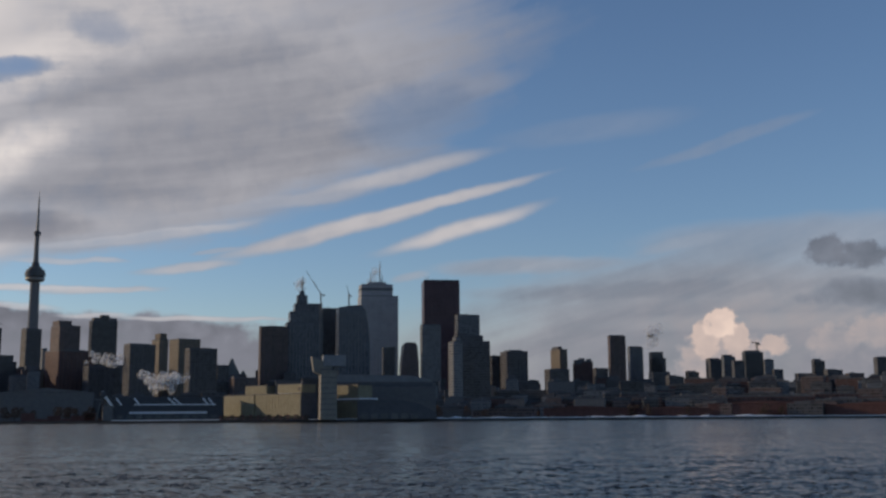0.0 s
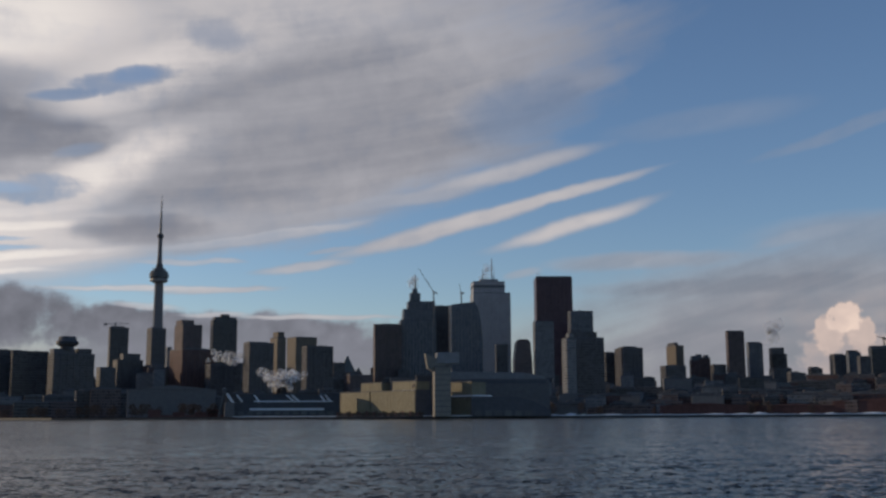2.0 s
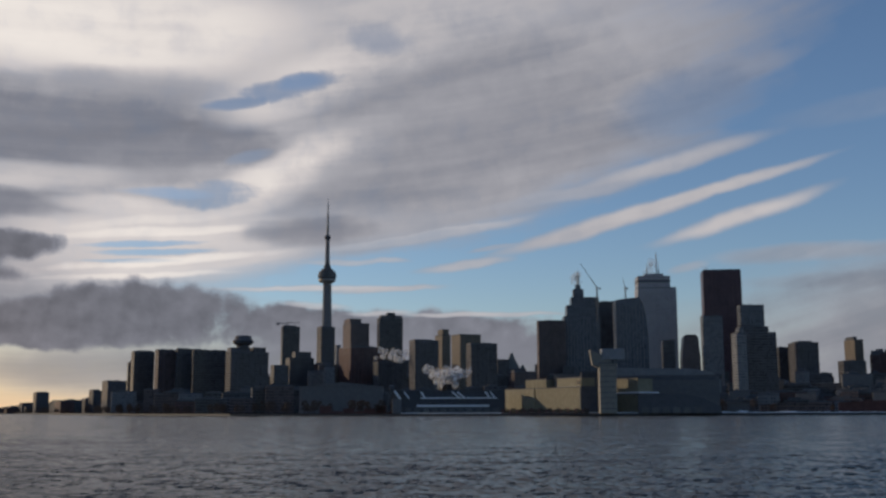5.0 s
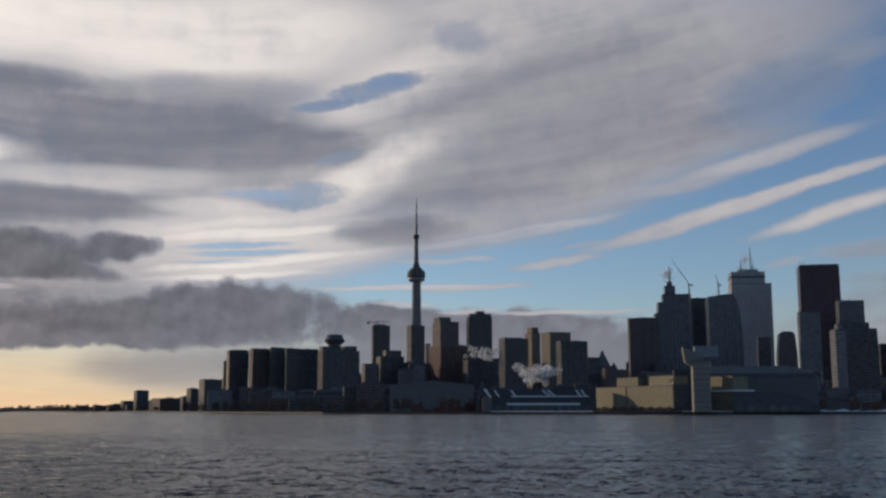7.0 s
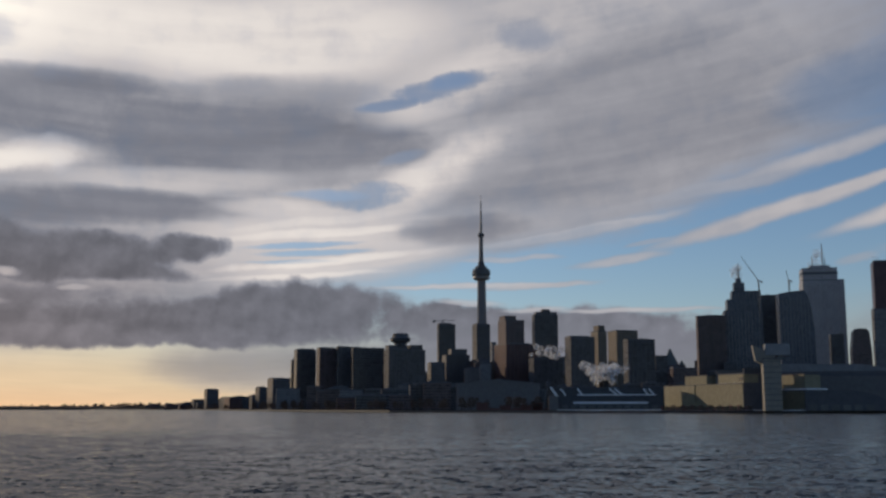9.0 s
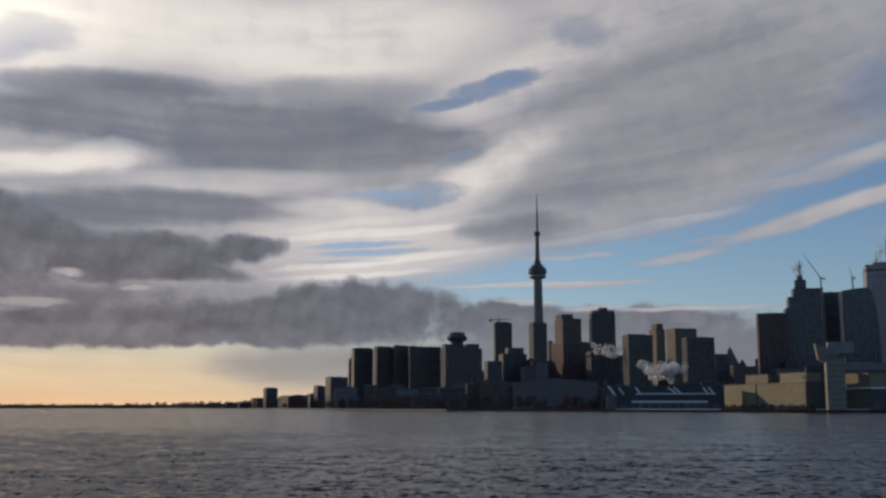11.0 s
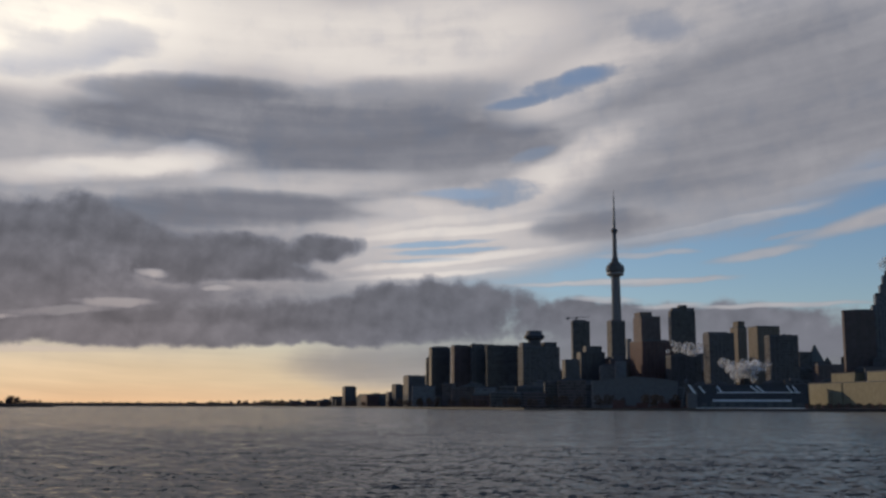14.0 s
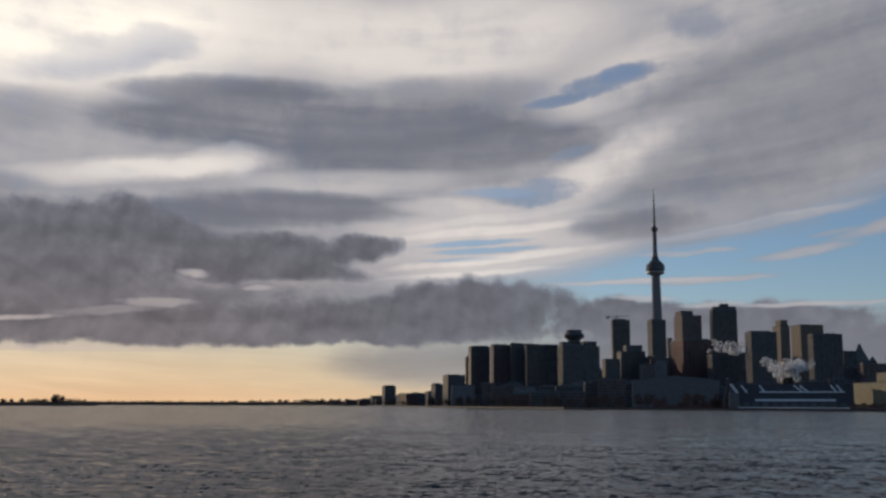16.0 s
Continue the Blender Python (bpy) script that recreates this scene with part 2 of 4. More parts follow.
    heap(-10.7, 5.5, 4.36, 1.11, 3, 1.00, 0.43, 1.00, 0.6)
    heap(-12.7, 5.0, 7.61, 1.11, 2, 1.00, 0.43, 1.00, 0.6)
    heap(-8.7, 5.5, 3.24, 0.92, 2, 1.00, 0.43, 1.00, 0.6)
    heap(-2.2, 4.7, 3.21, 0.80, 0, 1.00, 0.43, 1.00, 0.6)
    heap(-2.2, 5.2, 1.08, 0.68, -4, 1.00, 0.44, 1.00, 0.6)
    heap(5.0, 4.0, 10.61, 1.29, -2, 1.00, 0.45, 1.00, 0.6)
    heap(5.0, 3.8, 7.74, 1.29, -1, 1.00, 0.47, 1.00, 0.6)
    wisp(3.6, 2.3, 11.97, 1.85, -1, 1.00, 0.48, 0.95, 0.6)
    wisp(8.4, 5.2, 4.25, 0.12, 0, 1.00, 0.75, 0.80, 0.9)
    wisp(2.9, 5.3, 1.68, 0.13, 2, 1.00, 0.79, 0.60, 0.9)
    wisp(-0.6, 5.7, 1.70, 0.17, -3, 1.00, 0.83, 0.60, 0.9)
    heap(-34.1, 6.7, 7.88, 2.16, 2, 1.00, 0.43, 1.00, 0.6)
    heap(-34.9, 8.8, 7.19, 1.48, 4, 1.00, 0.43, 1.00, 0.6)
    heap(-28.6, 9.5, 2.29, 1.29, -1, 1.00, 0.42, 1.00, 0.6)
    heap(-25.8, 8.4, 2.22, 1.05, -5, 1.00, 0.41, 0.90, 0.8)
    heap(-23.6, 7.7, 2.69, 1.17, -4, 1.00, 0.42, 1.00, 0.6)
    heap(-19.8, 8.1, 2.60, 1.05, -4, 1.00, 0.42, 1.00, 0.6)
    heap(-20.1, 7.0, 4.09, 0.43, 1, 1.00, 0.40, 0.90, 0.9)
    heap(-16.2, 8.5, 2.32, 0.68, 4, 1.00, 0.42, 1.00, 0.6)
    heap(-28.6, 5.6, 8.41, 0.68, 2, 1.00, 0.45, 0.90, 0.8)
    heap(-21.9, 8.0, 2.46, 1.23, 0, 1.00, 0.42, 0.80, 0.6)
    gap(-25.0, 6.9, 0.89, 0.22, -6, 1.00, 0.76, 0.70, 0.9)
    gap(-21.6, 6.1, 0.90, 0.15, 5, 1.00, 0.74, 0.60, 0.9)
    gap(-26.6, 5.3, 1.87, 0.22, 0, 1.00, 0.68, 0.70, 0.9)
    gap(-33.8, 4.3, 2.11, 0.15, 4, 1.00, 0.74, 0.80, 0.9)
    gap(-29.7, 4.8, 2.37, 0.22, 4, 1.00, 0.62, 0.60, 0.9)
    wisp(-31.8, 2.8, 5.13, 0.17, 0, 1.00, 0.88, 0.45, 0.9)
    tuft(41.7, 8.3, 1.03, 0.80, 1, 0.90, 0.42, 0.90, 0.5)
    tuft(43.3, 8.0, 1.21, 0.68, -2, 0.90, 0.42, 0.90, 0.5)
    heap(44.3, 6.0, 3.42, 0.62, -2, 0.90, 0.42, 0.80, 0.9)
    tuft(36.1, 2.9, 2.16, 1.39, 3, 1.00, 0.66, 0.90, 0.4)
    tuft(35.4, 3.9, 0.73, 0.99, 4, 1.00, 0.74, 1.00, 0.3)
    tuft(37.0, 3.9, 0.71, 0.86, -1, 1.00, 0.72, 1.00, 0.3)
    tuft(36.2, 4.8, 0.88, 0.74, 8, 1.00, 0.82, 1.00, 0.3)
    tuft(38.8, 3.6, 0.77, 0.52, -9, 1.00, 0.72, 0.90, 0.4)
    tuft(41.7, 3.6, 1.23, 0.92, 5, 1.00, 0.62, 0.80, 0.5)
    tuft(44.3, 4.1, 1.84, 0.86, 2, 1.00, 0.66, 0.80, 0.5)
    heap(43.5, 2.4, 3.94, 0.92, 1, 1.00, 0.53, 0.80, 0.9)

    covered, lightness, relief = state["cover"], state["light"], state["relief"]

    # warm clear strip low in the west
    low_west = t.math("MULTIPLY", t.math("MULTIPLY", t.smooth(el, 6.5, 0.5), t.smooth(az, 5.0, -13.0)), t.smooth(az, -85.0, -60.0))
    glow = t.ramp(t.math("DIVIDE", el, 5.0), (0.0, (0.84, 0.60, 0.38)), (0.25, (0.80, 0.66, 0.46)), (1.0, (0.52, 0.47, 0.40)))
    glow = t.vec("SCALE", glow, scale=t.math("MULTIPLY", t.math("MULTIPLY_ADD", fibres, 0.45, 1.0), 10.0))
    clear = t.mix(t.math("MULTIPLY", low_west, 0.92), t.mix(1.0, sky.outputs[0], (1.36, 1.24, 1.27), "MULTIPLY"), glow)
    high = t.math("SUBTRACT", 1.0, relief)
    light = t.math("MULTIPLY_ADD", t.math("MULTIPLY_ADD", broad, 0.22, t.math("MULTIPLY_ADD", fibres, 0.04, t.math("MULTIPLY", mottle, 0.09))), high, lightness)
    light = t.math("MULTIPLY_ADD", t.math("MULTIPLY_ADD", shade, 0.13, t.math("MULTIPLY", billow, 0.10)), relief, light)
    tone = t.ramp(light, (0.25, (0.055, 0.060, 0.078)), (0.40, (0.145, 0.150, 0.178)), (0.5, (0.235, 0.242, 0.285)), (0.65, (0.42, 0.415, 0.45)), (0.8, (0.68, 0.635, 0.63)), (0.95, (1.06, 0.98, 0.90)), (1.0, (1.3, 1.2, 1.05)))
    rosy = t.math("MULTIPLY", t.math("MULTIPLY", t.smooth(az, 31.0, 34.0), t.smooth(el, 7.0, 5.5)), t.smooth(light, 0.5, 0.72))
    tone = t.mix(rosy, tone, (1.08, 0.91, 0.81), "MULTIPLY")
    cover = t.math("MULTIPLY_ADD", t.math("MULTIPLY_ADD", broad, 0.25, t.math("MULTIPLY", mottle, 0.3)), t.math("MULTIPLY", high, t.smooth(covered, 0.0, 0.3)), covered, clamp=True)
    out = t.mix(cover, clear, t.vec("SCALE", tone, scale=10.0))
    # low western air is warmer
    dusk = t.math("MULTIPLY", t.smooth(el, 12.0, 3.0), t.math("MULTIPLY", t.smooth(az, -6.0, -28.0), t.smooth(az, -95.0, -65.0)))
    out = t.mix(dusk, out, (1.12, 0.98, 0.89), "MULTIPLY")
    back = t.node("ShaderNodeBackground")
    t.put(out, back.inputs[0])
    back.inputs[1].default_value = 0.1
    t.links.new(back.outputs[0], t.node("ShaderNodeOutputWorld").inputs[0])


make_sky()
sun = new("sun", bpy.data.lights.new("sun", "SUN"))
sun.data.energy, sun.data.angle, sun.data.color = 2.5, radians(0.6), (1.0, 0.78, 0.52)
a, e = radians(SUN_AZ), radians(SUN_EL)
sun.matrix_world = look((0, 0, 0), (-math.sin(a) * math.cos(e), -math.cos(a) * math.cos(e), -math.sin(e)))


# ---- materials ----
def surface(name, build, rough=0.7, metal=0.0):
    m = bpy.data.materials.new(name)
    m.use_nodes = True
    t = Tree(m.node_tree)
    b = t.node("ShaderNodeBsdfPrincipled")
    b.inputs["Roughness"].default_value, b.inputs["Metallic"].default_value = rough, metal
    b.inputs["Specular IOR Level"].default_value = 0.2 if rough > 0.55 else 0.5
    t.links.new(b.outputs[0], t.node("ShaderNodeOutputMaterial").inputs[0])
    build(t, b)
    return m


def worn(name, colour, rough=0.75, metal=0.0, scale=0.25, depth=0.35):
    """A plain material with stains and grain at two scales."""
    def build(t, b):
        at = t.node("ShaderNodeTexCoord").outputs["Object"]
        big, fine = t.noise(at, scale, 4.0), t.noise(t.mapped(at, scale=(1, 1, 6)), scale * 9, 3.0)
        rnd = t.node("ShaderNodeObjectInfo").outputs["Random"]
        level = t.math("MULTIPLY_ADD", t.math("ADD", t.math("ADD", big, fine), t.math("MULTIPLY", rnd, 0.5)), depth * 1.6, 1.0 - 2.0 * depth)
        t.put(t.vec("SCALE", colour, scale=level), b.inputs["Base Color"])
        bump = t.node("ShaderNodeBump")
        bump.inputs["Strength"].default_value, bump.inputs["Distance"].default_value = 0.3, 0.05
        t.put(fine, bump.inputs["Height"]), t.put(bump.outputs[0], b.inputs["Normal"])
    return surface(name, build, rough, metal)


def facade(name, wall, glass, storey=3.6, bay=3.0, share=0.5, wall_rough=0.75):
    """Walls with rows of window glass, storey by storey."""
    def build(t, b):
        at = t.node("ShaderNodeTexCoord").outputs["Object"]
        xyz = t.node("ShaderNodeSeparateXYZ")
        t.put(at, xyz.inputs[0])
        rows = t.math("DIVIDE", xyz.outputs[2], storey)
        cols = t.math("DIVIDE", t.math("ADD", xyz.outputs[0], xyz.outputs[1]), bay)
        inside = t.math("MULTIPLY", t.math("LESS_THAN", t.math("FRACT", rows), share + 0.1), t.math("LESS_THAN", t.math("FRACT", cols), share + 0.25))
        cell = t.node("ShaderNodeCombineXYZ")
        t.put(t.math("FLOOR", cols), cell.inputs[0]), t.put(t.math("FLOOR", rows), cell.inputs[1])
        pane = t.node("ShaderNodeTexWhiteNoise", noise_dimensions="3D")
        t.put(cell.outputs[0], pane.inputs["Vector"])
        stain = t.math("ADD", t.noise(at, 0.05, 4.0), t.noise(t.mapped(at, scale=(1, 1, 8)), 0.6, 3.0))
        rnd = t.node("ShaderNodeObjectInfo").outputs["Random"]
        walls = t.vec("SCALE", wall, scale=t.math("MULTIPLY_ADD", t.math("MULTIPLY_ADD", rnd, 0.5, stain), 0.36, 0.36))
        panes = t.vec("SCALE", glass, scale=t.math("MULTIPLY_ADD", pane.outputs[0], 0.9, 0.4))
        t.put(t.mix(inside, walls, panes), b.inputs["Base Color"])
        t.put(t.math("MULTIPLY_ADD", inside, 0.22 - wall_rough, wall_rough), b.inputs["Roughness"])
    return surface(name, build)


CONCRETE = facade("grey_concrete_facade", (0.105, 0.104, 0.112), (0.062, 0.062, 0.072))
WHITE_STONE = facade("white_marble_facade", (0.42, 0.41, 0.42), (0.22, 0.225, 0.24), share=0.35)
PALE = facade("pale_stone_facade", (0.19, 0.195, 0.21), (0.11, 0.117, 0.132), share=0.42)
BROWN = facade("brown_stone_facade", (0.145, 0.108, 0.107), (0.07, 0.064, 0.07))
RED_BRICK = facade("red_brick_facade", (0.135, 0.078, 0.073), (0.062, 0.056, 0.062), share=0.4)
GOLD = facade("cream_panel_facade", (0.18, 0.15, 0.122), (0.08, 0.072, 0.068), share=0.42)
DARK_GLASS = facade("dark_glass_facade", (0.105, 0.104, 0.112), (0.048, 0.05, 0.058), share=0.65, bay=2.0, wall_rough=0.5)
BLUE_GLASS = facade("blue_glass_facade", (0.16, 0.17, 0.19), (0.09, 0.10, 0.122), share=0.65, bay=2.0, wall_rough=0.5)
BLACK = facade("dark_red_granite_facade", (0.12, 0.07, 0.082), (0.06, 0.042, 0.052), share=0.5, wall_rough=0.5)
PLAIN = worn("tower_concrete", (0.17, 0.165, 0.17))
DARK = worn("dark_roof_plant", (0.085, 0.087, 0.098))
STEEL = worn("painted_steel", (0.11, 0.115, 0.12), 0.5, 0.4)
MAST = worn("grey_mast_paint", (0.2, 0.2, 0.2), 0.5)
CREAM = worn("cream_corrugated_sheet", (0.19, 0.172, 0.122), 0.65)
SHED = worn("grey_sheet_cladding", (0.125, 0.123, 0.127), 0.6)
SILO = worn("stained_silo_concrete", (0.19, 0.178, 0.16))
RUST = worn("rust_red_sheet", (0.115, 0.06, 0.054), 0.8)
SNOW = worn("old_snow", (0.66, 0.68, 0.72), 0.9, depth=0.15)
QUAY = worn("wet_quay_concrete", (0.05, 0.05, 0.052), 0.7)
BARK = worn("winter_twigs", (0.07, 0.05, 0.042), 0.9, scale=0.8)
COPPER = worn("weathered_copper_roof", (0.11, 0.122, 0.125), 0.7)
ROOF_SHEET = worn("pale_roof_sheet", (0.19, 0.195, 0.21), 0.6)
WINDOW = worn("window_glass", (0.03, 0.035, 0.045), 0.15)


def steam_build(t, b, most):
    at = t.node("ShaderNodeTexCoord").outputs["Object"]
    n = t.noise(at, 0.16, 6.0, 0.7)
    clear, white = t.node("ShaderNodeBsdfTransparent"), t.node("ShaderNodeBsdfDiffuse")
    glow = t.node("ShaderNodeBsdfTranslucent")
    white.inputs[0].default_value = glow.inputs[0].default_value = (0.8, 0.81, 0.83, 1)
    both, thin = t.node("ShaderNodeMixShader"), t.node("ShaderNodeMixShader")
    t.links.new(white.outputs[0], both.inputs[1]), t.links.new(glow.outputs[0], both.inputs[2])
    t.put(t.math("MULTIPLY", t.smooth(n, 0.25, 0.75), most), thin.inputs[0])
    t.links.new(clear.outputs[0], thin.inputs[1]), t.links.new(both.outputs[0], thin.inputs[2])
    end = [n for n in t.nodes if n.type == "OUTPUT_MATERIAL"][0]
    t.links.new(thin.outputs[0], end.inputs[0])
    t.nodes.remove(b)


STEAM = surface("drifting_steam", lambda t, b: steam_build(t, b, 0.5))
THIN_STEAM = surface("thin_steam", lambda t, b: steam_build(t, b, 0.2))


def water_build(t, b):
    at = t.node("ShaderNodeTexCoord").outputs["Object"]
    b.inputs["IOR"].default_value, b.inputs["Specular IOR Level"].default_value = 1.33, 0.135
    tint = t.noise(at, 0.02, 3.0)
    t.put(t.ramp(tint, (0.3, (0.026, 0.027, 0.026)), (0.7, (0.036, 0.037, 0.035))), b.inputs["Base Color"])
    # ripples too small for the mesh tilt the surface
    small = t.vec("SUBTRACT", t.noise(t.mapped(at, turn=20, scale=(1.3, 1.0, 1)), 2.9, 3.0, 0.6, colour=True), (0.5, 0.5, 0.5))
    wide = t.vec("SUBTRACT", t.noise(t.mapped(at, turn=15, scale=(16, 7, 1)), 1.0, 2.0, colour=True), (0.5, 0.5, 0.5))
    chop = t.vec("SUBTRACT", t.noise(t.mapped(at, turn=12, scale=(2.4, 3.6, 1)), 1.0, 2.0, colour=True), (0.5, 0.5, 0.5))
    tilt = t.vec("ADD", t.vec("ADD", t.vec("MULTIPLY", small, (1.7, 1.7, 0.0)), t.vec("MULTIPLY", chop, (0.45, 0.6, 0.0))), t.vec("MULTIPLY", wide, (0.3, 0.4, 0.0)))
    normal = t.vec("NORMALIZE", t.vec("ADD", t.node("ShaderNodeNewGeometry").outputs["Normal"], tilt))
    t.put(normal, b.inputs["Normal"])


WATER = surface("harbour_water", water_build, rough=0.15)


def ground_build(t, b):
    at = t.node("ShaderNodeTexCoord").outputs["Object"]
    patches = t.smooth(t.noise(at, 0.02, 6.0, 0.65), 0.54, 0.66)
    soil = t.ramp(t.noise(at, 0.3, 4.0), (0.3, (0.05, 0.045, 0.042)), (0.7, (0.10, 0.085, 0.075)))
    t.put(t.mix(patches, soil, (0.55, 0.57, 0.6)), b.inputs["Base Color"])


LAND = surface("snow_patched_ground", ground_build, rough=0.9)


# ---- mesh helpers ----
def link(name, bm, material, parent=None, label="", smooth=False):
    me = bpy.data.meshes.new(name)
    bm.to_mesh(me)
    bm.free()
    if smooth:
        for p in me.polygons:
            p.use_smooth = True
    me.materials.append(material)
    ob = new(name, me)
    ob.parent = parent
    if label:
        ob["label"] = label
    return ob


def part(name, bm, material, parent, label="", smooth=False):
    return link(name, bm, material, parent, label, smooth)


def thing(name, label, category, x, y, z=GROUND, rot=0.0, group=""):
    ob = new(name)
    ob.matrix_world = pose(x, y, z, 0, 0, rot)
    return tagged(ob, label, category, group)


def box(x0, x1, y0, y1, z0, z1, bevel=0.0, bm=None):
    bm = bm or bmesh.new()
    made = bmesh.ops.create_cube(bm, size=1, matrix=Matrix.Translation(((x0 + x1) / 2, (y0 + y1) / 2, (z0 + z1) / 2)) @ Matrix.Diagonal((x1 - x0, y1 - y0, z1 - z0, 1)))
    if bevel:
        edges = {e for v in made["verts"] for e in v.link_edges}
        bmesh.ops.bevel(bm, geom=list(edges), offset=bevel, segments=1, affect="EDGES")
    return bm


def lathe(profile, sides=24, bm=None, at=(0, 0)):
    """A turned body from (radius, height) pairs."""
    bm = bm or bmesh.new()
    rings = []
    for r, z in profile:
        rings.append([bm.verts.new((at[0] + r * math.cos(2 * math.pi * k / sides), at[1] + r * math.sin(2 * math.pi * k / sides), z)) for k in range(sides)])
    for low, high in zip(rings, rings[1:]):
        for k in range(sides):
            bm.faces.new((low[k], low[(k + 1) % sides], high[(k + 1) % sides], high[k]))
    bm.faces.new(rings[0][::-1])
    bm.faces.new(rings[-1])
    return bm


def beam(p, q, thick, bm=None):
    """A square bar from p to q."""
    bm = bm or bmesh.new()
    p, q = Vector(p), Vector(q)
    m = Matrix.Translation((p + q) / 2) @ (q - p).to_track_quat("Z", "Y").to_matrix().to_4x4() @ Matrix.Diagonal((thick, thick, (q - p).length, 1))
    bmesh.ops.create_cube(bm, size=1, matrix=m)
    return bm


def prism(outline, y0, y1, bm=None):
    """An outline in x and z, drawn out from y0 to y1."""
    bm = bm or bmesh.new()
    near, far = [bm.verts.new((x, y0, z)) for x, z in outline], [bm.verts.new((x, y1, z)) for x, z in outline]
    bm.faces.new(near), bm.faces.new(far[::-1])
    for k in range(len(near)):
        j = (k + 1) % len(near)
        bm.faces.new((near[j], near[k], far[k], far[j]))
    bmesh.ops.recalc_face_normals(bm, faces=bm.faces)
    return bm


# ---- water and land ----
def make_water():
    fine = np.radians(np.linspace(-42, 52, 900))
    rest = np.radians(np.linspace(52, 318, 60))[1:-1]
    ang = np.concatenate([fine, rest])
    rad = np.concatenate([np.geomspace(0.5, 30, 30)[:-1], np.geomspace(30, 42, 40)[:-1], np.geomspace(42, 600, 850)[:-1], np.geomspace(600, 4900, 60)])
    rr, aa = np.meshgrid(rad, ang, indexing="ij")
    x, y, z = rr * np.sin(aa), rr * np.cos(aa), np.zeros_like(rr)
    rng = np.random.default_rng(4)
    step = rr * 0.0031
    for k in range(48):
        wave = 0.42 * 1.04 ** k
        turn = np.radians(200) + rng.normal(0, 0.6)
        kx, ky = math.sin(turn) * 2 * math.pi / wave, math.cos(turn) * 2 * math.pi / wave
        tall = 0.0042 * wave
        seen = np.clip(wave / (step * 2.5) - 1.0, 0, 1) * np.clip((560 - rr) / 300, 0, 1)
        s = np.sin(kx * x + ky * y + rng.uniform(0, 6.28))
        z += tall * seen * (s + 0.35 * s * s)
    z *= np.clip((rr - 1) / 10, 0, 1)
    n, m = rr.shape
    verts = np.stack([x, y, z], -1).reshape(-1, 3)
    i, j = np.meshgrid(np.arange(n - 1), np.arange(m), indexing="ij")
    k = (j + 1) % m
    faces = np.stack([i * m + j, (i + 1) * m + j, (i + 1) * m + k, i * m + k], -1).reshape(-1, 4)[:, ::-1]
    me = bpy.data.meshes.new("water")
    me.vertices.add(len(verts)), me.loops.add(faces.size), me.polygons.add(len(faces))
    me.vertices.foreach_set("co", verts.astype(np.float32).ravel())
    me.loops.foreach_set("vertex_index", faces.astype(np.int32).ravel())
    me.polygons.foreach_set("loop_start", np.arange(0, faces.size, 4, dtype=np.int32))
    me.polygons.foreach_set("use_smooth", np.ones(len(faces), dtype=bool))
    me.update()
    me.validate()
    me.materials.append(WATER)
    tagged(new("water", me), "choppy grey-blue harbour water under a cloudy sky", "water", kind="structure")


make_water()
SHORE = [(-30, 4700), (-22, 4300), (-15.5, 2900), (-13, 1950), (-11.5, 1560), (-5, 1120), (4, 1010), (13, 940), (20, 960), (30, 1040), (47, 1180), (70, 1500), (75, 4800)]


def polar(az, dist):
    return dist * math.sin(radians(az)), dist * math.cos(radians(az))


def make_land():
    bm = bmesh.new()
    near = [bm.verts.new((*polar(a, d), GROUND)) for a, d in SHORE]
    far = [bm.verts.new((*polar(a, max(4880, d + 60)), GROUND)) for a, d in SHORE]
    foot = [bm.verts.new((*polar(a, d), -1.5)) for a, d in SHORE]
    for k in range(len(near) - 1):
        bm.faces.new((near[k], near[k + 1], far[k + 1], far[k]))
        bm.faces.new((foot[k], foot[k + 1], near[k + 1], near[k])).material_index = 1
    land = link("ground", bm, LAND)
    land.data.materials.append(QUAY)
    tagged(land, "flat snow-patched city ground behind the quay", "ground", kind="structure")


make_land()


def shore_at(az):
    for (a0, d0), (a1, d1) in zip(SHORE, SHORE[1:]):
        if a0 <= az <= a1:
            return d0 + (d1 - d0) * (az - a0) / (a1 - a0)


quay = thing("quay_wall", "dark wet concrete quay wall with a snowy edge", "quay wall", 0, 0, 0)
quay["kind"] = "structure"
for (a0, d0), (a1, d1) in zip(SHORE[1:11], SHORE[2:11]):
    p, q = Vector((*polar(a0, d0 - 3), 0)), Vector((*polar(a1, d1 - 3), 0))
    run = (q - p).length
    m = Matrix.Translation(p) @ Matrix.Rotation(math.atan2(q.y - p.y, q.x - p.x), 4, "Z")
    for name, mat, size in (("wall", QUAY, (0, run, 0, 4, -1.0, 2.3)), ("snow_edge", SNOW, (0, run, 1.5, 14, 2.304, 3.0))):
        if name == "snow_edge" and a0 < 4:
            continue
        bm = box(*size)
        bm.transform(m)
        part(name, bm, mat, quay)

# ---- towers ----


